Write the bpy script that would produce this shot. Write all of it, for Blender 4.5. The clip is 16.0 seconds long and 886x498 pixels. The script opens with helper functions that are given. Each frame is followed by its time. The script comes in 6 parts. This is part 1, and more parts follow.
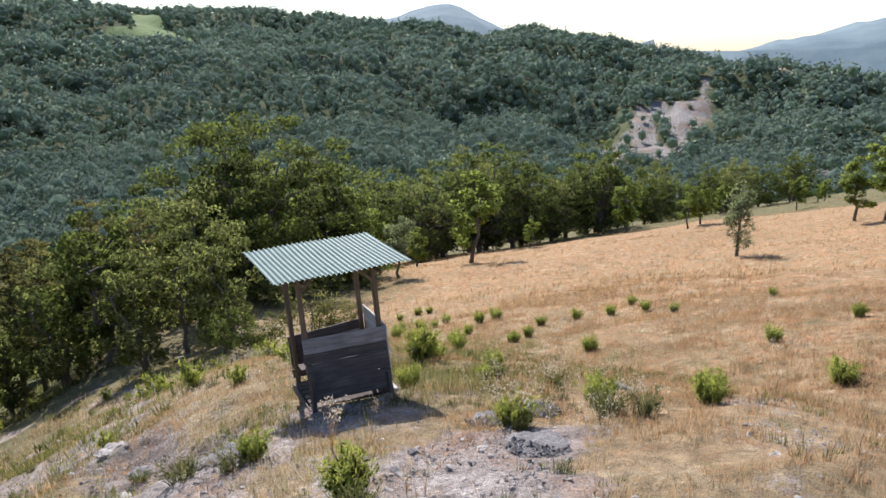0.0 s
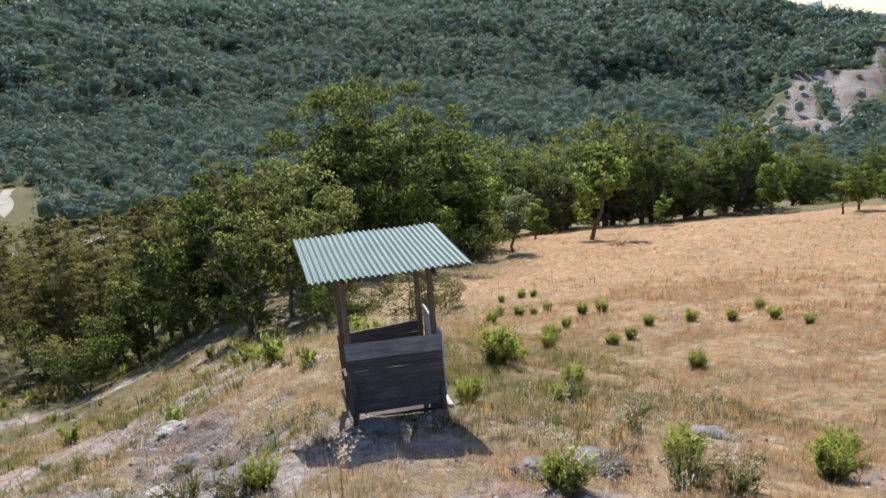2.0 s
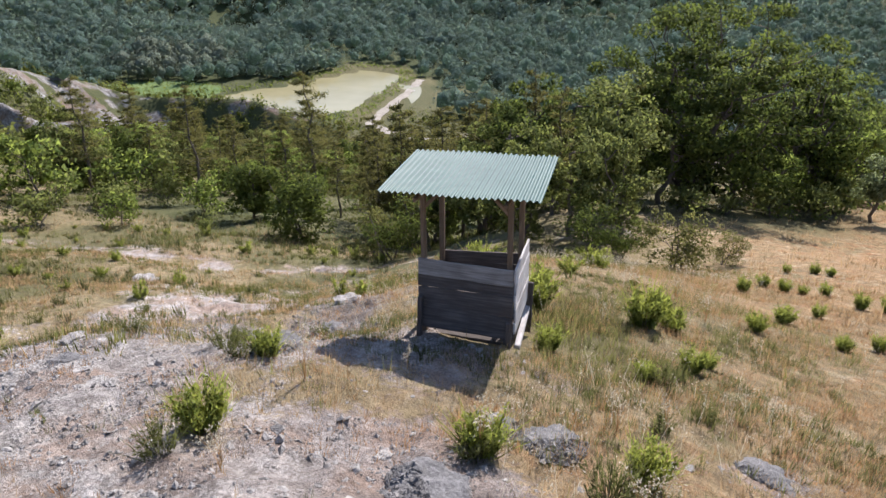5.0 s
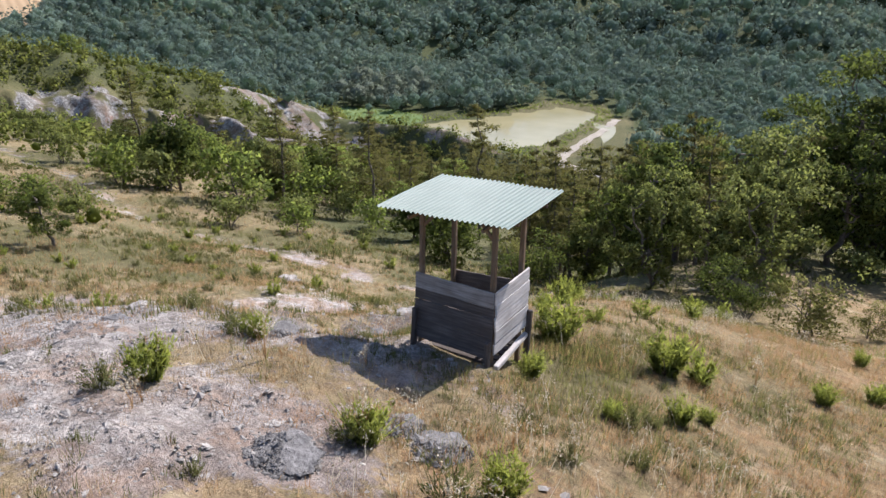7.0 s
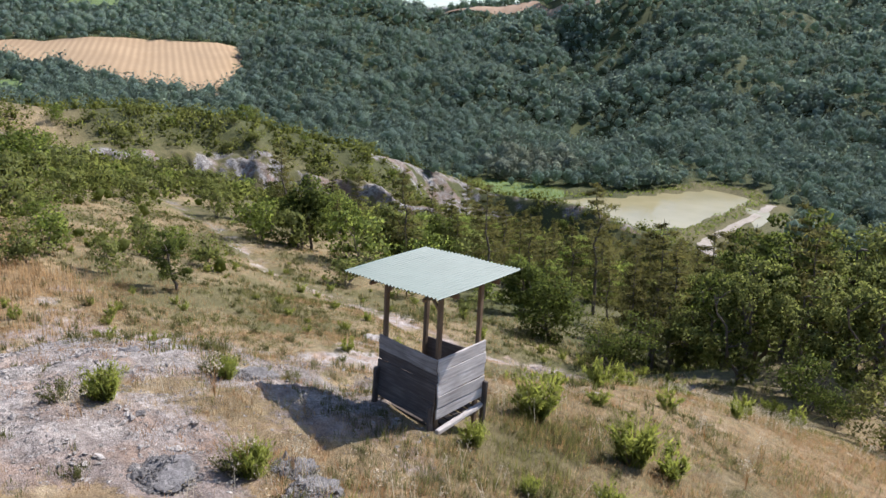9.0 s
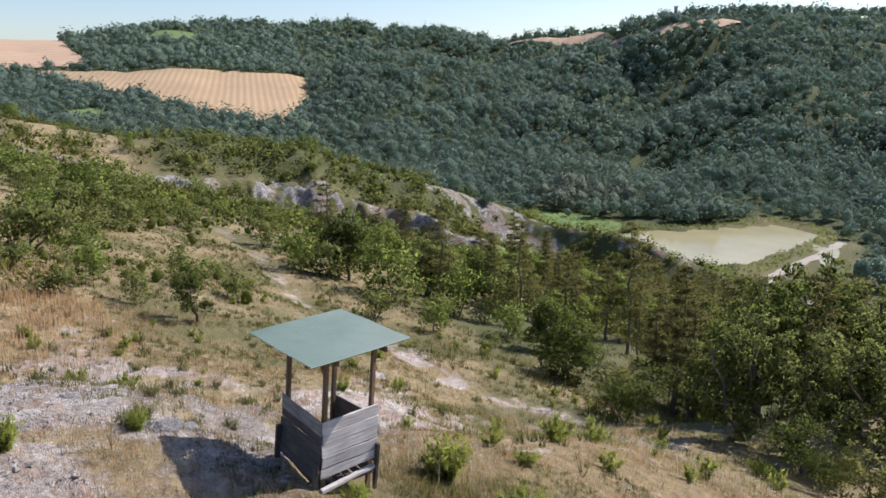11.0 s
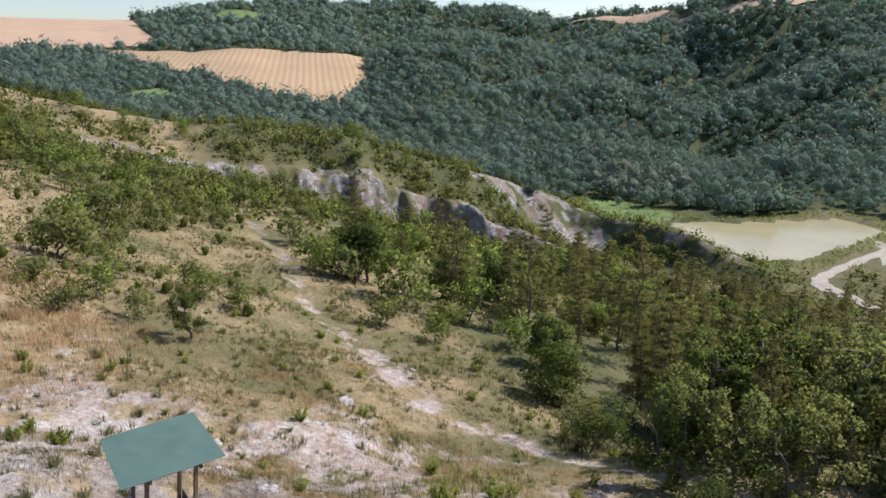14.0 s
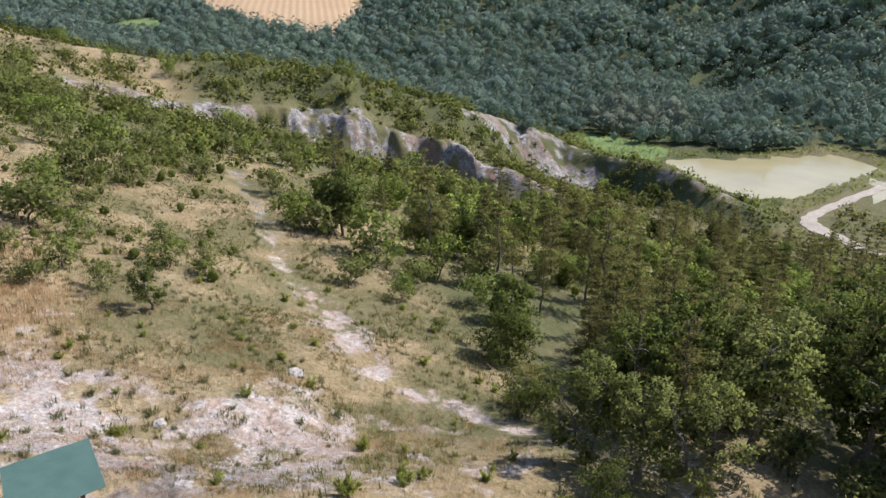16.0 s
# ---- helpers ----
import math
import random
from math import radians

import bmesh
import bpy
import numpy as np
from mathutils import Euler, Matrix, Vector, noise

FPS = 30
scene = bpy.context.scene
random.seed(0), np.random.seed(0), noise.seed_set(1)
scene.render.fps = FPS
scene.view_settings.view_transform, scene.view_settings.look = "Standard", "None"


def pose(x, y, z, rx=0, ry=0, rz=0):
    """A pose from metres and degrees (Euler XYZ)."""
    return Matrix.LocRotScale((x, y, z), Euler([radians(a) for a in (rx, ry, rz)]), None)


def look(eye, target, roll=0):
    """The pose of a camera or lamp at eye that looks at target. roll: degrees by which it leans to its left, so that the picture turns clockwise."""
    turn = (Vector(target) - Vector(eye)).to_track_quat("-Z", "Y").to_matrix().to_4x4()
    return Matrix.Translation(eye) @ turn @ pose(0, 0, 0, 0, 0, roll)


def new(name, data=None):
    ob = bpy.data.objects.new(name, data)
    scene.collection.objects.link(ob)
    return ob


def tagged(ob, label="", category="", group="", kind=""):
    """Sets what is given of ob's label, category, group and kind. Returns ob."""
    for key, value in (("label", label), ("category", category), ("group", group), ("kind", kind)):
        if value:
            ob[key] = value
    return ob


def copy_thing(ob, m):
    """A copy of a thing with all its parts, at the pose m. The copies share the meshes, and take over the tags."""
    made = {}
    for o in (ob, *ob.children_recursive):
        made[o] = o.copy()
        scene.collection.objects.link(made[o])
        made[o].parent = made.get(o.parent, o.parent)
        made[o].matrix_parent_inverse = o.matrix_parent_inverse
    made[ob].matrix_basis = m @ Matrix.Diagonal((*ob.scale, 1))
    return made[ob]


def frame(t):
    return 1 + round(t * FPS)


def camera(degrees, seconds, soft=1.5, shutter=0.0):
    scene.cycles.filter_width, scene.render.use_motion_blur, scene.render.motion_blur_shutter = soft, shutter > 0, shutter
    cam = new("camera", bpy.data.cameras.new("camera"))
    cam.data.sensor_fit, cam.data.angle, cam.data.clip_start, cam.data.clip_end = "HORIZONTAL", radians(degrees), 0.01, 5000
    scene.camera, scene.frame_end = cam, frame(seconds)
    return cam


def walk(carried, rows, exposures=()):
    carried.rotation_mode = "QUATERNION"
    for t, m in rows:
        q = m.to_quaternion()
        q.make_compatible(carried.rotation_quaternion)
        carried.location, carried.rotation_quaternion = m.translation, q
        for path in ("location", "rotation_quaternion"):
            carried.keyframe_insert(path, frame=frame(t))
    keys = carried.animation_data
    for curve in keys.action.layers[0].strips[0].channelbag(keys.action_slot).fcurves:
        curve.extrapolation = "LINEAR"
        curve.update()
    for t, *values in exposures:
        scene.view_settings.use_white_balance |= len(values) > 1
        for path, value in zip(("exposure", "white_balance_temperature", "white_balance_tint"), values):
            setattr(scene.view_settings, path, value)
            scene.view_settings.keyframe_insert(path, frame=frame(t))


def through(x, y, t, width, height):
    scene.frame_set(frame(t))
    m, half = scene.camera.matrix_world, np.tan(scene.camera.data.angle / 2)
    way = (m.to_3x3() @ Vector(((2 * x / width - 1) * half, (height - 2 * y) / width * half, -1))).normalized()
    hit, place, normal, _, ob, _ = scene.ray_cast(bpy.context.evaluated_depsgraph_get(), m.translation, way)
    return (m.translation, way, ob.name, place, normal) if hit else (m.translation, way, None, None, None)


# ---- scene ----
EXPO = [(0.0, 0.58, 6150, 15), (5.0, 0.58, 6150, 15), (9.0, 0.48, 6150, 15), (12.0, 0.34, 6150, 15), (14.0, 0.38, 6150, 15), (16.0, 0.50, 6150, 15)]
# camera-begin
cam = camera(65.95, 16.0)
walk(cam, [
    (0, pose(-2.670, -8.901, 4.797, 73.844, 0.062, -26.923)),
    (0.5, pose(-2.381, -8.463, 4.832, 73.847, 0.109, -24.986)),
    (1, pose(-2.106, -8.166, 4.813, 73.808, 0.089, -22.100)),
    (1.5, pose(-1.772, -7.993, 4.789, 72.672, 0.066, -19.382)),
    (2, pose(-1.392, -7.898, 4.810, 71.012, 0.096, -15.812)),
    (2.5, pose(-0.928, -7.838, 4.822, 69.273, 0.064, -11.344)),
    (3, pose(-0.397, -7.767, 4.790, 67.598, 0.139, -6.548)),
    (3.5, pose(0.135, -7.727, 4.778, 65.884, 0.044, -1.434)),
    (4, pose(0.656, -7.773, 4.798, 64.864, -0.214, 4.042)),
    (4.5, pose(1.242, -7.671, 4.740, 64.555, -0.440, 10.196)),
    (5, pose(1.838, -7.645, 4.797, 64.356, -0.100, 16.190)),
    (7.5, pose(4.876, -7.094, 4.895, 68.587, 0.182, 36.873)),
    (8, pose(5.516, -6.920, 4.967, 70.144, 0.116, 41.110)),
    (8.5, pose(6.075, -6.634, 5.001, 71.721, 0.076, 43.899)),
    (9, pose(6.538, -6.243, 5.069, 73.301, 0.017, 45.358)),
    (11.5, pose(8.895, -4.269, 6.121, 75.896, -0.042, 51.809)),
    (12, pose(9.434, -3.820, 6.521, 75.871, -0.050, 53.107)),
    (12.5, pose(9.973, -3.390, 6.933, 75.764, -0.032, 54.359)),
    (13, pose(10.467, -2.898, 7.414, 75.298, -0.063, 55.068)),
    (13.5, pose(10.916, -2.383, 8.027, 74.673, -0.051, 55.412)),
    (14, pose(11.293, -1.842, 8.616, 73.854, -0.052, 55.611)),
    (14.5, pose(11.654, -1.330, 9.198, 72.739, -0.003, 55.639)),
    (15, pose(12.074, -0.787, 9.813, 71.221, -0.022, 55.717)),
    (15.5, pose(12.584, -0.291, 10.504, 69.631, -0.011, 55.739)),
    (16, pose(13.172, 0.298, 11.173, 68.053, 0.066, 55.729)),
], exposures=EXPO)
# camera-end

# ---- sky and sun ----
world = bpy.data.worlds.new("world")
scene.world = world
world.use_nodes = True
wn = world.node_tree.nodes
sky = wn.new("ShaderNodeTexSky")
sky.sky_type = "NISHITA"
sky.sun_disc = False
SUN_AZ, SUN_EL = 9.0, 43.2   # degrees right of the y axis, and above the horizon
sky.sun_elevation, sky.sun_rotation = radians(SUN_EL), radians(SUN_AZ)
sky.altitude, sky.air_density, sky.dust_density, sky.ozone_density = 400, 1.0, 1.0, 1.5
wn["Background"].inputs["Strength"].default_value = 0.116
world.node_tree.links.new(sky.outputs["Color"], wn["Background"].inputs["Color"])
sun = new("sun", bpy.data.lights.new("sun", "SUN"))
sun.data.energy, sun.data.angle, sun.data.color = 4.95, radians(0.53), (1.0, 0.94, 0.86)
sun.matrix_world = look((0, 0, 60), (-math.sin(radians(SUN_AZ)) * 60, -math.cos(radians(SUN_AZ)) * 60, 60 - 60 * math.tan(radians(SUN_EL))))

# ---- the lie of the land ----
def vnoise(x, y, seed=0):
    """Smooth value noise in -1..1 on arrays."""
    xi, yi = np.floor(x).astype(np.int64), np.floor(y).astype(np.int64)
    fx, fy = x - xi, y - yi
    fx, fy = fx * fx * fx * (fx * (fx * 6 - 15) + 10), fy * fy * fy * (fy * (fy * 6 - 15) + 10)

    def h(a, b):
        n = (a * 374761393 + b * 668265263 + seed * 1274126177) & 0x7FFFFFFF
        n = ((n ^ (n >> 13)) * 1274126177) & 0x7FFFFFFF
        return ((n ^ (n >> 16)) & 0xFFFF) / 32767.5 - 1.0

    a, b = h(xi, yi), h(xi + 1, yi)
    c, d = h(xi, yi + 1), h(xi + 1, yi + 1)
    return (a + (b - a) * fx) + ((c + (d - c) * fx) - (a + (b - a) * fx)) * fy


def fbm(x, y, octaves=4, seed=0):
    s, amp = 0.0, 1.0
    for k in range(octaves):
        s = s + amp * vnoise(x, y, seed + k * 17)
        x, y, amp = x * 2.03 + 13.7, y * 2.03 - 7.1, amp * 0.5
    return s


def smooth(u):
    u = np.clip(u, 0.0, 1.0)
    return u * u * (3 - 2 * u)


def bump(x, y, cx, cy, rx, ry, turn=0.0):
    c, s = math.cos(radians(turn)), math.sin(radians(turn))
    u, v = (x - cx) * c + (y - cy) * s, -(x - cx) * s + (y - cy) * c
    return np.exp(-((u / rx) ** 2 + (v / ry) ** 2))


# far hills, by bearing in degrees left of the y axis: start, floor, ridge distance, ridge rise in degrees
BEARING = np.array([-180, -110, -75, -58, -49, -41, -34, -30, -24, -10, 2, 25, 33, 40, 46, 51, 60, 72, 78, 88, 110, 180], float)
FOOT = np.array([300, 300, 330, 340, 340, 330, 320, 310, 300, 290, 280, 275, 290, 300, 310, 320, 330, 330, 330, 330, 300, 300], float)
FLOOR = np.array([-20, -40, -58, -60, -62, -62, -60, -60, -58, -56, -52, -49.4, -49.4, -49.4, -46, -43, -38, -30, -26, -24, -20, -20], float)
RIDGE = np.array([900, 900, 950, 1000, 1000, 1050, 1100, 1150, 1150, 1250, 1200, 900, 900, 950, 1000, 1000, 1000, 950, 950, 950, 900, 900], float)
RISE = np.array([2, 1, -1.4, -1.9, -0.6, 0.7, 1.6, 1.4, 2.4, 2.6, 2.9, 4.9, 4.0, 3.0, 2.3, 3.3, 3.6, 3.6, 2.4, 2.5, 2.5, 2], float)


def polar(x, y):
    return np.degrees(np.arctan2(-x, y)), np.hypot(x, y)


POND = [(-139.0, 198.5), (-131.0, 206.0), (-122.0, 220.0), (-111.0, 241.0), (-107.0, 254.0), (-98.0, 257.0), (-91.0, 247.0), (-89.5, 224.0), (-88.0, 202.0), (-87.5, 190.0), (-94.0, 183.0), (-106.0, 184.0), (-122.0, 190.0)]


def wet(x, y):
    """Below 1 inside the pond's shore, growing by 1 every 8 m outside it."""
    x, y = np.asarray(x, float), np.asarray(y, float)
    near, got = np.full(np.shape(x), 1e9), np.zeros(np.shape(x), bool)
    for (ax, ay), (bx, by) in zip(POND, POND[1:] + POND[:1]):
        dx, dy = bx - ax, by - ay
        t = np.clip(((x - ax) * dx + (y - ay) * dy) / (dx * dx + dy * dy), 0, 1)
        near = np.minimum(near, np.hypot(x - ax - t * dx, y - ay - t * dy))
        got ^= ((ay > y) != (by > y)) & (x < dx * (y - ay) / (dy + 1e-9) + ax)
    return 1 + np.where(got, -near, near) / 8 + 0.08 * vnoise(x / 6, y / 6, 5)


def near_land(x, y):
    z = -0.2 - 0.315 * np.maximum(y, -6) - 0.12 * np.minimum(y + 6, 0)
    s = smooth(y / 6)
    z = z - 4.2 * smooth((-x - 0.5 + s) / (13.5 - 3 * s))
    z = z - (0.55 * smooth((x - 1.5) / 4) + 0.65 * smooth((x - 10) / 20)) * smooth((34 - y) / 12)
    z = z - 1.3 * bump(x, y, 0.3, 15.0, 4.5, 6.0)
    z = z + 0.85 * bump(x, y, -10.5, 7, 5, 4.5) + 0.85 * bump(x, y, -8, -2.3, 5, 2.6) - 0.75 * bump(x, y, -2.6, 0.3, 1.2, 1.8) + 0.4 * bump(x, y, -16, 5, 6, 8)
    z = z - 1.1 * bump(x, y, -31, 19.5, 9, 5) + 0.5 * bump(x, y, -8, 19, 6, 4)
    return z + spur_lift(x, y) + 5 * bump(x, y, -225, 5, 48, 36)


# the spur, by metres along it: its crest's offset and height, and the edge and height of the scarp on its near side
CREST_V = np.array([-110, -89, -69, -50, -25, -6, 10, 18, 27, 40, 49, 66, 78, 92], float)
CREST_U = np.array([0, 0, 0, 0, 0, 0, -4, -9, -15, -16, -7, 22, 38, 48], float)
CREST_H = np.array([2, 5, 8.5, 14, 17, 16.5, 16.2, 16.4, 15.6, 15.2, 13.5, 14.5, 9.5, 0], float)
EDGE_V = np.array([-110, -90, -69, -44, -23, -2, 13, 26, 40], float)
EDGE_U = np.array([44, 40, 36, 26, 28, 32, 45, 54, 62], float)
EDGE_H = np.array([0, 0.3, 0.8, 5.2, 7.6, 7.0, 4.0, 1.5, 0], float)


def spur_uv(x, y):
    """Across the spur from its crest (towards the hide is positive), and along it."""
    u, v = (x + 150) * 0.906 - (y - 110) * 0.423, (x + 150) * 0.423 + (y - 110) * 0.906
    return u - np.interp(v, CREST_V, CREST_U) - (1.6 * np.sin(v / 6.0) + 2.5 * vnoise(v / 11, u / 25, 24)) * (1 - 0.75 * smooth((v - 2) / 8)), v


def scarp_off(u, v):
    """Metres below the scarp's upper edge."""
    return u - (np.interp(v, EDGE_V, EDGE_U) - np.interp(v, CREST_V, CREST_U)) - 2.5 * vnoise(v / 4.5, v * 0 + 3.3, 29)


def spur_lift(x, y):
    u, v = spur_uv(x, y)
    crest, edge = np.interp(v, CREST_V, CREST_H), np.interp(v, EDGE_V, EDGE_H) * (0.9 + 0.3 * vnoise(v / 6, v * 0 + 7.7, 34))
    d = scarp_off(u, v)
    run = np.minimum(u - d, 30 - 6 * smooth((v - 5) / 20))
    front = crest + (edge - crest) * smooth(u / run)
    front = front * (1 - smooth(d / 8)) + 0.12 * edge * smooth(d / 8) * np.exp(-np.maximum(d, 0) / 14) - 0.45 * edge * smooth(d / 9) * np.exp(-((d - 10) / 15) ** 2)
    back = crest * np.exp(-(u / (30 - 14 * smooth((v - 5) / 20))) ** 2)
    return np.where(u < 0, back, front)


def gullies(x, y):
    """How much the grey marl banks of the spur show, 0..1."""
    u, v = spur_uv(x, y)
    d = scarp_off(u, v)
    low = np.exp(-((d - 5.0) / (7.0 + 2.5 * vnoise(v / 9, v * 0, 30))) ** 2) * smooth((v + 92) / 14) * smooth((24 - v) / 10)
    low = low * (0.75 + 0.25 * smooth((v + 62) / 20))
    wide = np.interp(v, [0, 12, 22, 32, 45, 52, 66, 80], [7, 10, 16, 25, 24, 11, 12, 9])
    high = smooth((u + 2.5) / 3) * smooth((wide - u) / 4) * smooth((v - 2) / 6) * (0.3 + 0.7 * smooth((52 - v) / 8)) * smooth((84 - v) / 8)
    return np.maximum(low, high)


def below_scarp(x, y):
    """True on the open apron at the foot of the scarp."""
    u, v = spur_uv(np.asarray(x, float), np.asarray(y, float))
    d = scarp_off(u, v)
    return (d > -2) & (d < 21) & (v > -85) & (v < 22)


def behind_spur(x, y):
    return (x + 150) * 0.906 - (y - 110) * 0.423


def land(x, y):
    x, y = np.asarray(x, float), np.asarray(y, float)
    az, r = polar(x, y)
    foot, floor = np.interp(az, BEARING, FOOT), np.interp(az, BEARING, FLOOR)
    ridge, rise = np.interp(az, BEARING, RIDGE), np.interp(az, BEARING, RISE)
    top = 4.8 + ridge * np.tan(np.radians(rise))
    u = (r - foot) / (ridge - foot)
    grow = np.where(u < 1, smooth(u * 0.5 + 0.0) * 2 * 0.55 + 0.45 * np.clip(u, 0, 1), 1.0)
    grow = np.clip(grow, 0, 1)
    far = floor + (top - floor) * grow
    fold = fbm(x / 170, y / 170, 4, 3)
    cut = 1 - np.abs(vnoise(az / 6.5, r / 500, 9))
    far = far + smooth(u * 3) * smooth((1.15 - u) * 3) * (fold * 20 - 18 * cut ** 4) * (1 - 0.85 * smooth((az - 56) / 8))
    far = far - np.clip(r - ridge, 0, 1500) * 0.12
    near = near_land(x, y)
    k = 5.0
    d = np.clip(0.5 + 0.5 * (near - far) / (2 * k), 0, 1)
    z = far + (near - far) * d + 2 * k * d * (1 - d) * 0.6
    dist = np.hypot(x, y)
    g = gullies(x, y)
    su, sv = spur_uv(x, y)
    wx, wy = x + 3 * vnoise(x / 7, y / 7, 25), y + 3 * vnoise(x / 7, y / 7, 27)
    rill = np.abs(vnoise(sv / 2.7 + 1.2 * vnoise(su / 6, sv / 6, 28), su / 18, 23)) + 0.6 * np.abs(vnoise(sv / 1.5, su / 9, 33))
    z = z - g * (1 - 0.75 * smooth((sv - 4) / 6)) * (0.9 * np.abs(fbm(wx / 5, wy / 5, 3, 22)) + 1.1 * rill + 0.6 * fbm(wx / 2.4, wy / 2.4, 3, 26) - 0.9)
    rough = smooth((dist - 3) / 30)
    z = z + rough * 0.5 * fbm(x / 14, y / 14, 3, 31) * smooth((400 - dist) / 200)
    bare = bank(x, y)
    z = z + ((0.035 + 0.07 * bare) * fbm(x / 0.9, y / 0.9, 4, 41) + 0.035 * bare * np.abs(fbm(x / 0.22, y / 0.22, 2, 43))) * smooth((60 - dist) / 20)
    z = z - 0.25 * np.exp(-(track_off(x, y) / 1.3) ** 2)
    z = z - 9 * np.abs(fbm(x / 34, y / 34, 3, 45)) * np.exp(-((az + 44) / 5) ** 2 - ((r - 590) / 190) ** 2)
    w = wet(x, y)
    z = z - 2.2 * smooth((1.25 - w) / 0.5) * (r > 100)
    return z


def bank(x, y):
    """Bare grey marl round the hide and on the slope beside it, 0..1."""
    b = 0.85 * bump(x, y, -1.9, -1.9, 1.5, 0.9, 25) + 0.95 * bump(x, y, -10.5, -0.8, 8.5, 2.9, -8) + 0.8 * bump(x, y, -3.6, -4.2, 3.0, 1.6, -15)
    b = b + 0.75 * bump(x, y, 0.9, -3.9, 1.2, 0.5, 5) + 0.5 * bump(x, y, -4.2, 4.0, 3.2, 1.6, 40) + 0.6 * bump(x, y, -8.2, 6.6, 5.0, 2.6, -28) + 0.4 * bump(x, y, -2.8, 1.0, 1.6, 1.1, 30) + 0.6 * bump(x, y, 3.2, -2.5, 1.4, 0.4, 20) + 0.45 * bump(x, y, -9.5, 7.0, 4.0, 1.6, -30)
    b = b + 0.50 * bump(x, y, -0.3, -4.4, 3.6, 1.7) + 0.55 * bump(x, y, -0.6, -1.7, 1.3, 0.7) + 0.46 * bump(x, y, -5.0, 10.5, 4.5, 4.8)
    return np.clip(b + 0.5 * fbm(x / 1.3, y / 1.3, 4, 51) * (b > 0.08), 0, 1)


TRACK = np.array([(-75, 27), (-57, 23.6), (-50, 21.9), (-41.8, 19.6), (-34.3, 17.9), (-25.7, 17.2), (-18.9, 15.6), (-14.5, 15.4), (-11.7, 17.0), (-8.8, 18.4), (-5.5, 18.6), (-1, 18.9), (3, 20)], float)


def track_off(x, y):
    """Distance to the gravel track."""
    best = np.full(np.shape(x), 1e9)
    for (ax, ay), (bx, by) in zip(TRACK[:-1], TRACK[1:]):
        dx, dy = bx - ax, by - ay
        t = np.clip(((x - ax) * dx + (y - ay) * dy) / (dx * dx + dy * dy), 0, 1)
        best = np.minimum(best, np.hypot(x - ax - t * dx, y - ay - t * dy))
    return best


def ground(x, y):
    return float(land(np.array([x]), np.array([y]))[0])

# ---- materials ----
def mat(name):
    m = bpy.data.materials.new(name)
    m.use_nodes = True
    nt = m.node_tree
    return m, nt, nt.nodes["Principled BSDF"]


def node(nt, kind, **values):
    n = nt.nodes.new(kind)
    for k, v in values.items():
        n.inputs[k.replace("_", " ")].default_value = v
    return n


def noise_of(nt, scale, detail=6.0, rough=0.6, vec=None):
    n = node(nt, "ShaderNodeTexNoise", Scale=scale, Detail=detail, Roughness=rough)
    if vec is not None:
        nt.links.new(vec, n.inputs["Vector"])
    return n.outputs["Fac"]


def ramp(nt, fac, stops):
    r = nt.nodes.new("ShaderNodeValToRGB")
    e = r.color_ramp.elements
    while len(e) < len(stops):
        e.new(0.5)
    for k, (p, c) in enumerate(stops):
        e[k].position = p
        e[k].color = (*c, 1) if len(c) == 3 else c
    nt.links.new(fac, r.inputs["Fac"])
    return r.outputs["Color"]


def mixc(nt, fac, a, b, how="MIX"):
    m = nt.nodes.new("ShaderNodeMix")
    m.data_type, m.blend_type = "RGBA", how
    for sock, v in ((m.inputs[0], fac), (m.inputs[6], a), (m.inputs[7], b)):
        if isinstance(v, (int, float)):
            sock.default_value = v
        elif isinstance(v, tuple):
            sock.default_value = (*v, 1)
        else:
            nt.links.new(v, sock)
    return m.outputs[2]


def math_of(nt, op, a, b=0.0, clamp=False):
    m = nt.nodes.new("ShaderNodeMath")
    m.operation, m.use_clamp = op, clamp
    for sock, v in zip(m.inputs, (a, b)):
        if isinstance(v, (int, float)):
            sock.default_value = v
        else:
            nt.links.new(v, sock)
    return m.outputs[0]


def bumped(nt, bsdf, height, strength=0.4, dist=0.02):
    b = node(nt, "ShaderNodeBump", Strength=strength, Distance=dist)
    nt.links.new(height, b.inputs["Height"])
    nt.links.new(b.outputs["Normal"], bsdf.inputs["Normal"])


def where(nt):
    return nt.nodes.new("ShaderNodeTexCoord").outputs["Object"]


def place(nt):
    return nt.nodes.new("ShaderNodeNewGeometry").outputs["Position"]


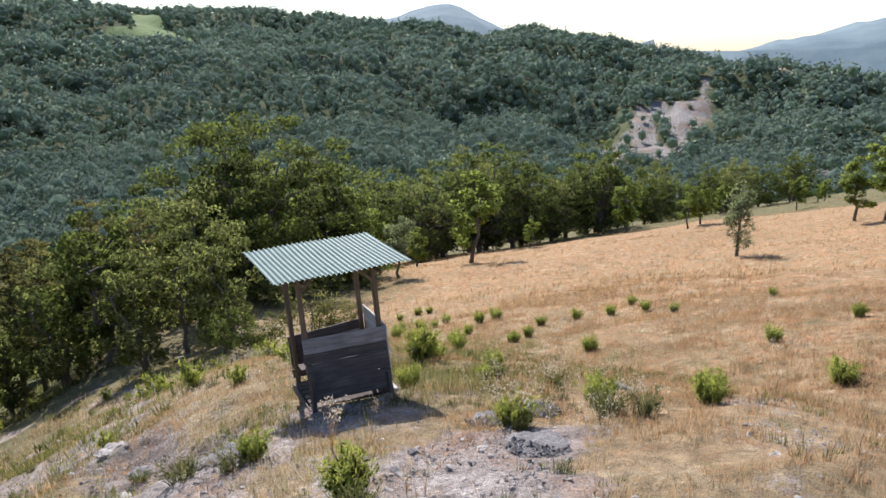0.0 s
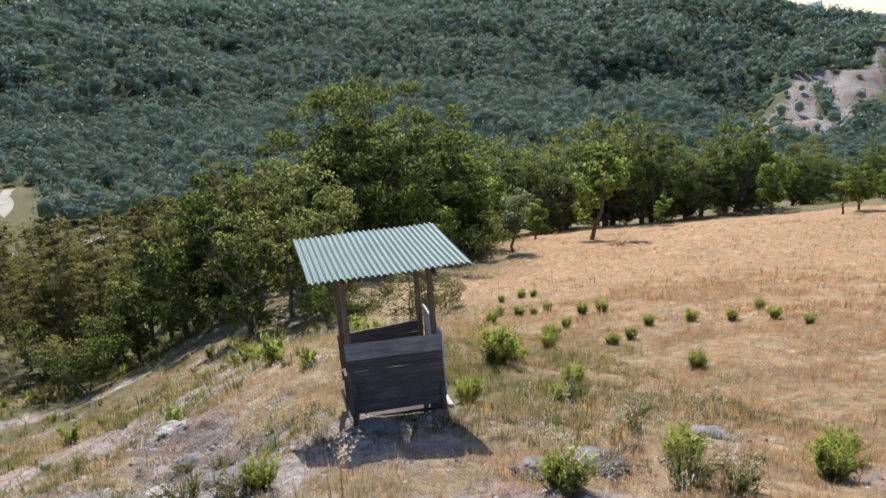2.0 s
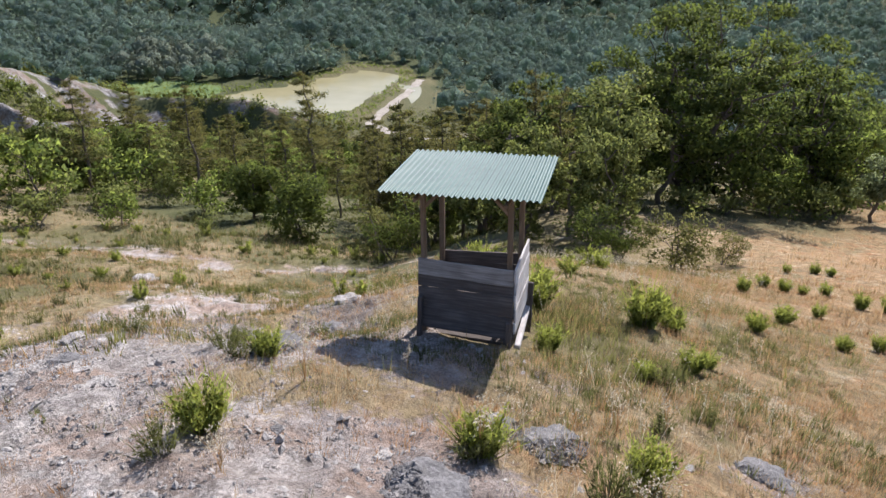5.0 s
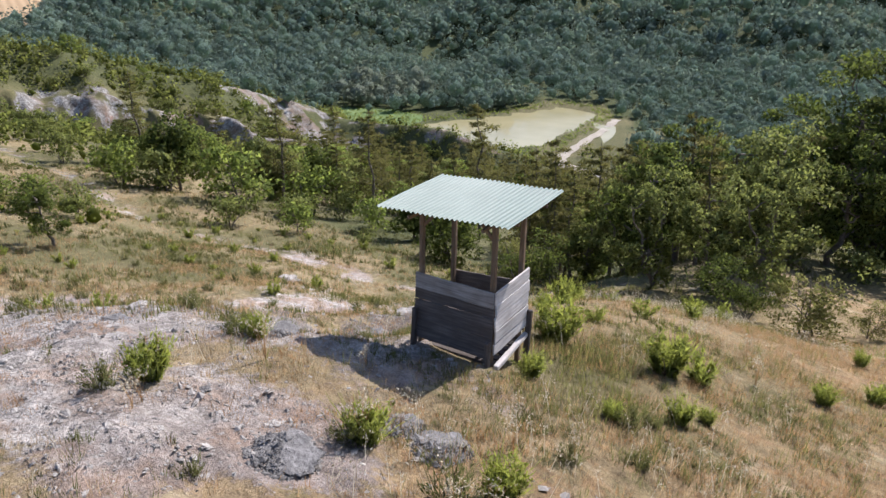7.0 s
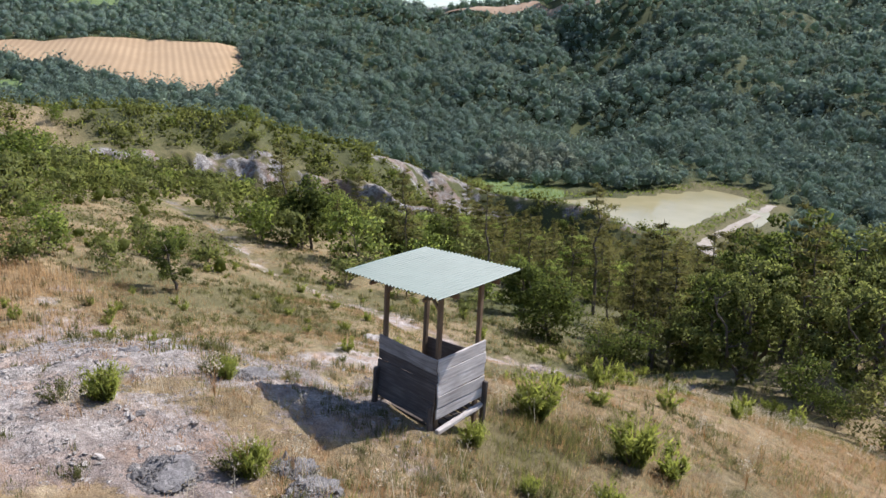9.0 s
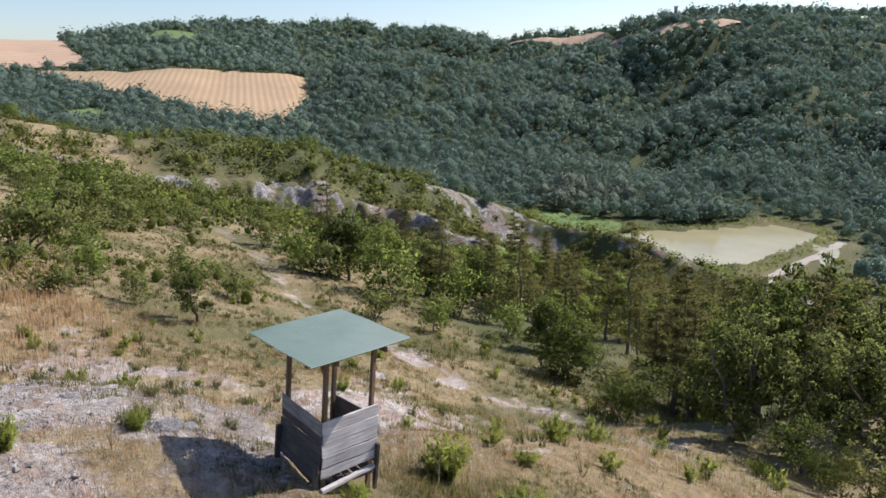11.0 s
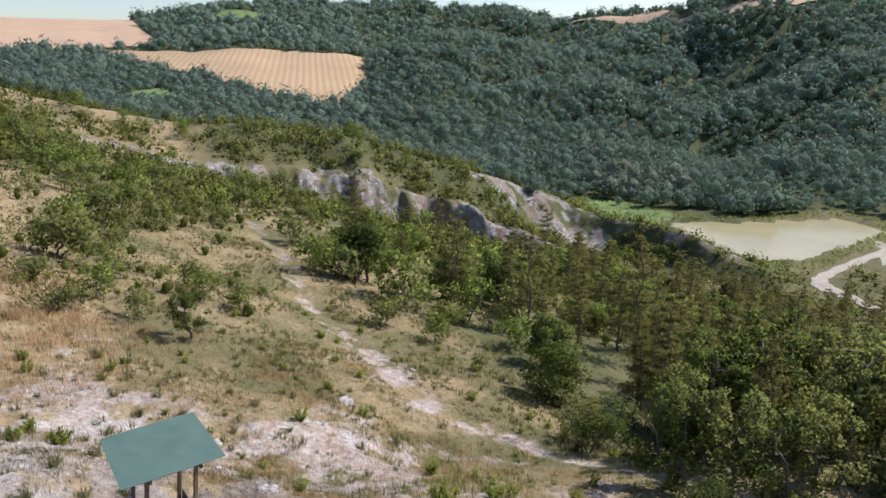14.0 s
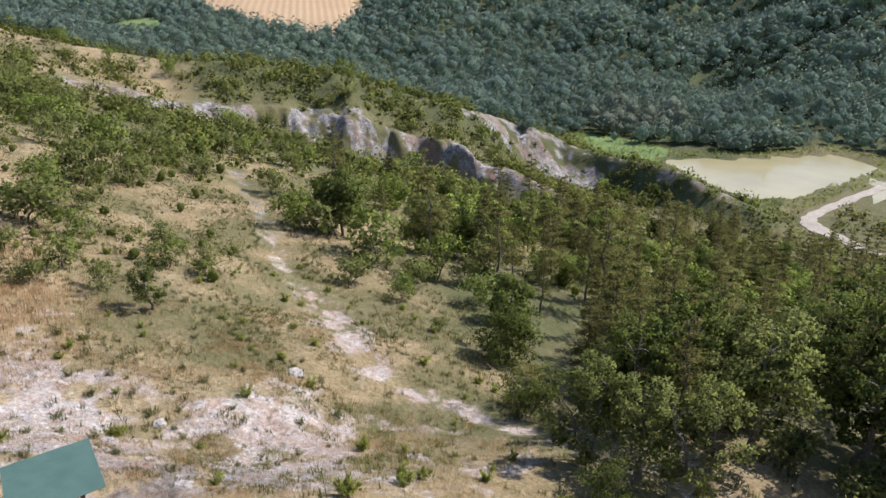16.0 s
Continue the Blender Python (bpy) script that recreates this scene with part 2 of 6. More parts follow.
def leaf_material(name, dark, light, through=0.45, tint=(0.10, 0.16, 0.015), spread=0.35, crowns_tone=False, sheen=0.0):
    """Leaves: colour varies leaf by leaf and plant by plant; sunlight shines through."""
    m, nt, bsdf = mat(name)
    geo = nt.nodes.new("ShaderNodeNewGeometry")
    info = nt.nodes.new("ShaderNodeObjectInfo")
    fac = geo.outputs["Random Per Island"]
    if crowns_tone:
        # blue-tinted sheen lays a painted veil of haze over far crowns
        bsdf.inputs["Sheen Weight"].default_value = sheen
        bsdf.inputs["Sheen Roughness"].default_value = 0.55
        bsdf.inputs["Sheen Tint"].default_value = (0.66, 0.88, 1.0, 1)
        tone = nt.nodes.new("ShaderNodeAttribute")
        tone.attribute_name = "tone"
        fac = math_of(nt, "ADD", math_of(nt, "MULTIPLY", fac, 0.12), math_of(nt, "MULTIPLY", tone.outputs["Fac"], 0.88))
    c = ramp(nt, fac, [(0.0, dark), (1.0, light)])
    hue = nt.nodes.new("ShaderNodeHueSaturation")
    hue.inputs["Saturation"].default_value = 0.95
    tr = nt.nodes.new("ShaderNodeBsdfTranslucent")
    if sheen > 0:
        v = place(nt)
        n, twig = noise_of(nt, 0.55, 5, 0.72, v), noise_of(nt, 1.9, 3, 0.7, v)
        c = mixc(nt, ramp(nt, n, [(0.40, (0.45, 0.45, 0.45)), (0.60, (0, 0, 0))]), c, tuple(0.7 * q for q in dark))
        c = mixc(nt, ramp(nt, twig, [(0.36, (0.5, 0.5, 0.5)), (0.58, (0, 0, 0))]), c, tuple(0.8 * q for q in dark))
        bumped(nt, bsdf, math_of(nt, "ADD", n, math_of(nt, "MULTIPLY", twig, 0.6)), 1.0, 1.6)
        nt.links.new(bsdf.inputs["Normal"].links[0].from_socket, tr.inputs["Normal"])
    nt.links.new(c, hue.inputs["Color"])
    nt.links.new(math_of(nt, "MULTIPLY_ADD", info.outputs["Random"], spread), hue.inputs["Value"])
    hue.inputs["Value"].links[0].from_node.inputs[2].default_value = 1.0 - spread / 2
    nt.links.new(hue.outputs["Color"], bsdf.inputs["Base Color"])
    bsdf.inputs["Roughness"].default_value = 0.75
    bsdf.inputs["Specular IOR Level"].default_value = 0.0 if crowns_tone else 0.12
    nt.links.new(mixc(nt, 0.5, hue.outputs["Color"], tint), tr.inputs["Color"])
    mx = nt.nodes.new("ShaderNodeMixShader")
    mx.inputs[0].default_value = through
    nt.links.new(bsdf.outputs[0], mx.inputs[1])
    nt.links.new(tr.outputs[0], mx.inputs[2])
    nt.links.new(mx.outputs[0], nt.nodes["Material Output"].inputs["Surface"])
    return m


SCRUB = leaf_material("scrub_leaves", (0.105, 0.125, 0.035), (0.27, 0.28, 0.085), 0.6, (0.32, 0.36, 0.07), 0.0, True)
OAK = leaf_material("oak_leaves", (0.060, 0.088, 0.025), (0.150, 0.182, 0.047), 0.56, (0.24, 0.30, 0.05))
LIME = leaf_material("young_leaves", (0.14, 0.20, 0.048), (0.24, 0.30, 0.08), 0.64, (0.42, 0.50, 0.08))
PALE = leaf_material("pale_leaves", (0.17, 0.21, 0.10), (0.30, 0.34, 0.18), 0.62, (0.36, 0.43, 0.18))
OLIVE = leaf_material("olive_leaves", (0.120, 0.148, 0.048), (0.285, 0.305, 0.098), 0.54, (0.36, 0.41, 0.09))
PINE = leaf_material("pine_needles", (0.092, 0.104, 0.034), (0.185, 0.176, 0.062), 0.55, (0.28, 0.25, 0.06))
BROOM = leaf_material("broom_stems", (0.165, 0.205, 0.044), (0.40, 0.435, 0.10), 0.58, (0.52, 0.56, 0.085))
HERB = leaf_material("grey_herbs", (0.090, 0.105, 0.036), (0.215, 0.215, 0.080), 0.5, (0.25, 0.26, 0.08))
STRAW = leaf_material("dry_grass", (0.36, 0.215, 0.10), (0.74, 0.52, 0.28), 0.55, (0.72, 0.49, 0.25), 0.2)
RUSTY = leaf_material("rusty_grass", (0.33, 0.155, 0.062), (0.62, 0.36, 0.17), 0.6, (0.68, 0.40, 0.18), 0.2)
OAT = leaf_material("oat_heads", (0.55, 0.46, 0.32), (0.78, 0.70, 0.55), 0.35, (0.7, 0.6, 0.4), 0.1)
GREENGRASS = leaf_material("green_grass", (0.12, 0.14, 0.035), (0.28, 0.26, 0.09), 0.6, (0.3, 0.3, 0.08))
# far woods: leaf colours lightened and blued to carry the haze
HAZED_WOODS = leaf_material("hazed_woodland_crowns", (0.185, 0.255, 0.170), (0.435, 0.535, 0.325), 0.6, (0.54, 0.66, 0.47), 0.0, True, 0.6)
WILLOW = leaf_material("willow_leaves", (0.34, 0.38, 0.27), (0.55, 0.60, 0.45), 0.5, (0.38, 0.44, 0.28), 0.0, True, 0.15)


def bark_material(name, a, b):
    m, nt, bsdf = mat(name)
    v = where(nt)
    n = noise_of(nt, 9, 8, 0.7, v)
    nt.links.new(ramp(nt, n, [(0.3, a), (0.7, b)]), bsdf.inputs["Base Color"])
    bsdf.inputs["Roughness"].default_value = 0.9
    bumped(nt, bsdf, noise_of(nt, 22, 6, 0.7, v), 0.8, 0.03)
    return m


BARK = bark_material("bark", (0.07, 0.055, 0.04), (0.19, 0.16, 0.13))
TWIG = bark_material("twigs", (0.13, 0.10, 0.07), (0.28, 0.22, 0.16))


def board_material(name, a, b, c):
    """Weathered timber with grain along local x of the board."""
    m, nt, bsdf = mat(name)
    v = where(nt)
    info = nt.nodes.new("ShaderNodeObjectInfo")
    off = nt.nodes.new("ShaderNodeVectorMath")
    nt.links.new(v, off.inputs[0])
    mul = math_of(nt, "MULTIPLY", info.outputs["Random"], 37.0)
    nt.links.new(mul, off.inputs[1])
    st = nt.nodes.new("ShaderNodeVectorMath")
    st.operation = "MULTIPLY"
    nt.links.new(off.outputs[0], st.inputs[0])
    st.inputs[1].default_value = (1.2, 1.2, 22.0)
    g = noise_of(nt, 2.2, 8, 0.65, st.outputs[0])
    big = noise_of(nt, 3.0, 4, 0.6, off.outputs[0])
    col = ramp(nt, g, [(0.28, a), (0.5, b), (0.72, c)])
    col = mixc(nt, ramp(nt, big, [(0.35, (0, 0, 0)), (0.7, (0.55, 0.55, 0.55))]), col, a)
    hue = nt.nodes.new("ShaderNodeHueSaturation")
    nt.links.new(col, hue.inputs["Color"])
    nt.links.new(math_of(nt, "MULTIPLY_ADD", info.outputs["Random"], 0.4), hue.inputs["Value"])
    hue.inputs["Value"].links[0].from_node.inputs[2].default_value = 0.8
    nt.links.new(hue.outputs["Color"], bsdf.inputs["Base Color"])
    bsdf.inputs["Roughness"].default_value = 0.85
    bumped(nt, bsdf, g, 0.6, 0.006)
    return m


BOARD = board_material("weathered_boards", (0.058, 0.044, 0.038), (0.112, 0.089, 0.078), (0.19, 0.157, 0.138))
# pale copy of the dark boards, with the side's sunlight put into its colour
SUNLIT_BOARD = board_material("sunlit_side_boards", (0.30, 0.265, 0.25), (0.57, 0.53, 0.505), (0.76, 0.72, 0.69))
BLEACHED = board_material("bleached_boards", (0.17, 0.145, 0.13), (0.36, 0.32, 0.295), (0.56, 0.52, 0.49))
POST = board_material("timber_posts", (0.10, 0.06, 0.035), (0.19, 0.125, 0.075), (0.28, 0.20, 0.13))


def roof_material():
    m, nt, bsdf = mat("green_sheet")
    v = where(nt)
    big, fine = noise_of(nt, 2.5, 5, 0.6, v), noise_of(nt, 40, 5, 0.7, v)
    col = ramp(nt, big, [(0.3, (0.048, 0.108, 0.088)), (0.7, (0.072, 0.142, 0.117))])
    col = mixc(nt, ramp(nt, fine, [(0.62, (0, 0, 0)), (0.78, (0.35, 0.35, 0.35))]), col, (0.30, 0.36, 0.33))
    nt.links.new(col, bsdf.inputs["Base Color"])
    bsdf.inputs["Roughness"].default_value = 0.55
    bsdf.inputs["Specular IOR Level"].default_value = 0.62
    bsdf.inputs["Coat Weight"].default_value = 0.06
    bsdf.inputs["Coat Roughness"].default_value = 0.42
    bumped(nt, bsdf, fine, 0.15, 0.003)
    return m


SHEET = roof_material()


def stone_material(name, a, b, c, scale=5.0):
    m, nt, bsdf = mat(name)
    v = place(nt)
    n = noise_of(nt, scale, 9, 0.7, v)
    col = ramp(nt, n, [(0.3, a), (0.5, b), (0.68, c)])
    geo = nt.nodes.new("ShaderNodeNewGeometry")
    hue = nt.nodes.new("ShaderNodeHueSaturation")
    nt.links.new(col, hue.inputs["Color"])
    nt.links.new(math_of(nt, "ADD", math_of(nt, "MULTIPLY", geo.outputs["Random Per Island"], 0.7), 0.6), hue.inputs["Value"])
    grit = node(nt, "ShaderNodeTexVoronoi", Scale=scale * 7)
    nt.links.new(v, grit.inputs["Vector"])
    sep = nt.nodes.new("ShaderNodeSeparateColor")
    nt.links.new(grit.outputs["Color"], sep.inputs[0])
    out = mixc(nt, math_of(nt, "MULTIPLY", sep.outputs[0], 0.45), hue.outputs["Color"], a)
    out = mixc(nt, math_of(nt, "MULTIPLY", math_of(nt, "POWER", sep.outputs[1], 3.0), 0.6), out, c)
    nt.links.new(out, bsdf.inputs["Base Color"])
    bsdf.inputs["Roughness"].default_value = 0.95
    bumped(nt, bsdf, math_of(nt, "ADD", noise_of(nt, scale * 5, 8, 0.75, v), sep.outputs[2]), 0.9, 0.03)
    return m


MARL = stone_material("grey_marl", (0.10, 0.094, 0.090), (0.195, 0.183, 0.175), (0.34, 0.32, 0.305))
STONE = stone_material("pale_stones", (0.18, 0.162, 0.147), (0.36, 0.328, 0.297), (0.53, 0.49, 0.45), 3.0)
GRAVEL = stone_material("road_gravel", (0.26, 0.225, 0.18), (0.36, 0.315, 0.255), (0.45, 0.40, 0.33), 0.6)


def land_material():
    """Soil, dry grass, marl, and one dark colour for woodland floor and tree shade, laid out by the masks of the sheet.
    """
    m, nt, bsdf = mat("land")
    v = place(nt)
    a1 = nt.nodes.new("ShaderNodeVertexColor")
    a1.layer_name = "cover"
    sep = nt.nodes.new("ShaderNodeSeparateColor")
    nt.links.new(a1.outputs["Color"], sep.inputs[0])
    bare, green, wood = sep.outputs[0], sep.outputs[1], sep.outputs[2]
    big, mid = noise_of(nt, 0.09, 5, 0.6, v), noise_of(nt, 0.9, 6, 0.65, v)
    fine, grit = noise_of(nt, 11, 8, 0.75, v), noise_of(nt, 48, 6, 0.8, v)
    dry = mixc(nt, ramp(nt, big, [(0.38, (0, 0, 0)), (0.62, (1, 1, 1))]), (0.31, 0.23, 0.125), (0.40, 0.31, 0.185))
    pos = nt.nodes.new("ShaderNodeSeparateXYZ")
    nt.links.new(v, pos.inputs[0])
    side = math_of(nt, "MULTIPLY", math_of(nt, "ADD", pos.outputs[0], math_of(nt, "MULTIPLY", math_of(nt, "SUBTRACT", big, 0.55), 18.0)), 0.09, True)
    dry = mixc(nt, math_of(nt, "MULTIPLY", side, 0.75), dry, mixc(nt, noise_of(nt, 0.22, 5, 0.65, v), (0.32, 0.162, 0.068), (0.49, 0.282, 0.136)))
    dry = mixc(nt, ramp(nt, mid, [(0.42, (0, 0, 0)), (0.68, (1, 1, 1))]), dry, (0.31, 0.23, 0.13))
    dry = mixc(nt, ramp(nt, fine, [(0.45, (0, 0, 0)), (0.75, (0.8, 0.8, 0.8))]), dry, (0.22, 0.155, 0.10))
    tuftn = noise_of(nt, 2.3, 5, 0.7, v)
    dry = mixc(nt, math_of(nt, "MULTIPLY", ramp(nt, tuftn, [(0.53, (0, 0, 0)), (0.60, (0.75, 0.75, 0.75))]), math_of(nt, "ADD", side, 0.2, True)), dry, (0.37, 0.18, 0.085))
    dry = mixc(nt, ramp(nt, noise_of(nt, 1.4, 6, 0.7, v), [(0.55, (0, 0, 0)), (0.62, (0.55, 0.55, 0.55))]), dry, (0.52, 0.42, 0.28))
    dry = mixc(nt, ramp(nt, noise_of(nt, 1.9, 5, 0.65, v), [(0.54, (0, 0, 0)), (0.64, (0.65, 0.65, 0.65))]), dry, (0.19, 0.17, 0.08))
    grn = mixc(nt, ramp(nt, mid, [(0.35, (0, 0, 0)), (0.65, (1, 1, 1))]), (0.105, 0.105, 0.045), (0.20, 0.17, 0.085))
    grn = mixc(nt, ramp(nt, fine, [(0.45, (0, 0, 0)), (0.75, (0.8, 0.8, 0.8))]), grn, (0.10, 0.09, 0.045))
    mrl = ramp(nt, fine, [(0.25, (0.29, 0.255, 0.225)), (0.46, (0.50, 0.455, 0.405)), (0.70, (0.70, 0.645, 0.585))])
    mrl = mixc(nt, ramp(nt, mid, [(0.35, (0, 0, 0)), (0.7, (0.6, 0.6, 0.6))]), mrl, (0.37, 0.325, 0.285))
    for size, depth in ((5.0, 0.5), (13.0, 0.8), (34.0, 0.8)):
        vor = node(nt, "ShaderNodeTexVoronoi", Scale=size)
        nt.links.new(v, vor.inputs["Vector"])
        sep2 = nt.nodes.new("ShaderNodeSeparateColor")
        nt.links.new(vor.outputs["Color"], sep2.inputs[0])
        mrl = mixc(nt, math_of(nt, "MULTIPLY", math_of(nt, "POWER", sep2.outputs[0], 2.0), depth), mrl, (0.20, 0.18, 0.16))
        mrl = mixc(nt, math_of(nt, "MULTIPLY", math_of(nt, "POWER", sep2.outputs[1], 2.8), depth), mrl, (0.70, 0.645, 0.60))
    mrl = mixc(nt, ramp(nt, grit, [(0.55, (0, 0, 0)), (0.7, (0.7, 0.7, 0.7))]), mrl, (0.20, 0.185, 0.17))
    mrl = mixc(nt, ramp(nt, noise_of(nt, 0.16, 5, 0.7, v), [(0.42, (0, 0, 0)), (0.6, (0.75, 0.75, 0.75))]), mrl, (0.30, 0.235, 0.20))
    mrl = mixc(nt, ramp(nt, noise_of(nt, 1.1, 6, 0.7, v), [(0.47, (0, 0, 0)), (0.60, (0.7, 0.7, 0.7))]), mrl, (0.35, 0.245, 0.18))
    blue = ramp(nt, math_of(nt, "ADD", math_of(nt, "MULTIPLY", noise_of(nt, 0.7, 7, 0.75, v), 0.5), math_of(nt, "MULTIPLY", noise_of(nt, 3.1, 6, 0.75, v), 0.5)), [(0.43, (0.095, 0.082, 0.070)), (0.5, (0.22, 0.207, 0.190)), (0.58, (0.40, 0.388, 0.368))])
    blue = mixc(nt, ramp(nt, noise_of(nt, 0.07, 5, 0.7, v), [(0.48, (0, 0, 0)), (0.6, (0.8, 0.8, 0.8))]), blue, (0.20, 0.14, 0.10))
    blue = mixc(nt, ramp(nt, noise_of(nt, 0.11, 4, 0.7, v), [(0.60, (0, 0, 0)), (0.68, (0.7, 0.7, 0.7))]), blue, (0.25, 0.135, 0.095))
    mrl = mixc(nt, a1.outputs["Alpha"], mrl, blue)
    small = noise_of(nt, 4.0, 7, 0.7, v)
    flr_shade = mixc(nt, mid, (0.05, 0.065, 0.025), (0.09, 0.10, 0.042))
    soft = math_of(nt, "SUBTRACT", mid, 0.5)
    col = mixc(nt, math_of(nt, "MULTIPLY_ADD", soft, 0.9), dry, grn)
    col.node.inputs[0].links[0].from_node.inputs[2].default_value = 0
    nt.links.new(green, col.node.inputs[0].links[0].from_node.inputs[2])
    edge = math_of(nt, "ADD", math_of(nt, "MULTIPLY", math_of(nt, "ADD", math_of(nt, "SUBTRACT", fine, 0.5), math_of(nt, "MULTIPLY", math_of(nt, "SUBTRACT", mid, 0.5), 0.8)), 1.7), bare)
    col = mixc(nt, ramp(nt, edge, [(0.38, (0, 0, 0)), (0.62, (1, 1, 1))]), col, mrl)
    col = mixc(nt, wood, col, flr_shade)
    hue = nt.nodes.new("ShaderNodeHueSaturation")
    nt.links.new(col, hue.inputs["Color"])
    tone = math_of(nt, "ADD", math_of(nt, "MULTIPLY", small, 2.2), math_of(nt, "MULTIPLY", grit, 2.6))
    nt.links.new(math_of(nt, "SUBTRACT", tone, 1.42), hue.inputs["Value"])
    nt.links.new(hue.outputs["Color"], bsdf.inputs["Base Color"])
    bsdf.inputs["Roughness"].default_value = 0.95
    bsdf.inputs["Specular IOR Level"].default_value = 0.15
    bumped(nt, bsdf, math_of(nt, "ADD", math_of(nt, "ADD", fine, small), math_of(nt, "MULTIPLY", grit, 0.6)), 0.9, 0.055)
    return m


LAND = land_material()


def crop_material(name, a, b, period, turn):
    m, nt, bsdf = mat(name)
    v = place(nt)
    mp = nt.nodes.new("ShaderNodeMapping")
    mp.inputs["Rotation"].default_value = (0, 0, radians(turn))
    nt.links.new(v, mp.inputs["Vector"])
    w = node(nt, "ShaderNodeTexWave", Scale=0.314 / period, Distortion=0.8, Detail=2.0, Detail_Scale=0.4)
    nt.links.new(mp.outputs[0], w.inputs["Vector"])
    col = mixc(nt, math_of(nt, "MULTIPLY", w.outputs["Fac"], 0.8), a, b)
    col = mixc(nt, ramp(nt, noise_of(nt, 0.02, 5, 0.6, v), [(0.4, (0, 0, 0)), (0.7, (0.5, 0.5, 0.5))]), col, tuple(0.8 * q for q in a))
    nt.links.new(col, bsdf.inputs["Base Color"])
    bsdf.inputs["Roughness"].default_value = 1.0
    bumped(nt, bsdf, noise_of(nt, 1.5, 5, 0.7, v), 0.6, 0.2)
    return m


STUBBLE = crop_material("stubble", (0.36, 0.245, 0.135), (0.49, 0.35, 0.205), 5.0, -66)
TILLED = crop_material("ripe_field", (0.43, 0.29, 0.185), (0.49, 0.345, 0.23), 16, -20)
PASTURE = crop_material("pasture", (0.11, 0.175, 0.05), (0.16, 0.215, 0.07), 12, 40)


def water_material():
    m, nt, bsdf = mat("pond_water")
    v = place(nt)
    n = noise_of(nt, 0.06, 4, 0.5, v)
    nt.links.new(ramp(nt, n, [(0.35, (0.32, 0.285, 0.155)), (0.65, (0.39, 0.345, 0.195))]), bsdf.inputs["Base Color"])
    bsdf.inputs["Roughness"].default_value = 0.12
    bsdf.inputs["IOR"].default_value = 1.33
    bsdf.inputs["Specular IOR Level"].default_value = 0.3
    bumped(nt, bsdf, noise_of(nt, 1.6, 3, 0.5, v), 0.10, 0.05)
    return m


WATER = water_material()


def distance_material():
    m, nt, bsdf = mat("haze_blue_mountains")
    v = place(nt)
    # haze of the distance is painted in as a blue-grey base colour
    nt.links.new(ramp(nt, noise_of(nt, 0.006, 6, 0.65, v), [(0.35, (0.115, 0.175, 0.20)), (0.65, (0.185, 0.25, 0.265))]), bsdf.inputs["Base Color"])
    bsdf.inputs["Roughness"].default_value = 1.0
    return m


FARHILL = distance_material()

# ---- building helpers ----
def mesh_of(name, verts, faces, material, smooth_shade=False, normals=None):
    """A mesh from arrays of points and of equal-sided faces."""
    verts, faces = np.asarray(verts, np.float32), np.asarray(faces, np.int32)
    me = bpy.data.meshes.new(name)
    n, k = faces.shape
    me.vertices.add(len(verts))
    me.vertices.foreach_set("co", verts.ravel())
    me.loops.add(n * k)
    me.loops.foreach_set("vertex_index", faces.ravel())
    me.polygons.add(n)
    me.polygons.foreach_set("loop_start", np.arange(0, n * k, k, dtype=np.int32))
    me.polygons.foreach_set("use_smooth", np.full(n, smooth_shade))
    me.update(calc_edges=True)
    me.materials.append(material)
    if normals is not None:
        me.polygons.foreach_set("use_smooth", np.full(n, True))
        me.normals_split_custom_set_from_vertices(np.asarray(normals, np.float32))
    return me


def under(name, me, parent, label=""):
    ob = new(name, me)
    ob.parent = parent
    return tagged(ob, label)


def part(name, bm, material, parent, label=""):
    me = bpy.data.meshes.new(name)
    bm.to_mesh(me)
    bm.free()
    me.materials.append(material)
    return under(name, me, parent, label)


def empty(name, m=None):
    ob = new(name)
    ob.empty_display_size = 0.2
    if m is not None:
        ob.matrix_world = m
    return ob


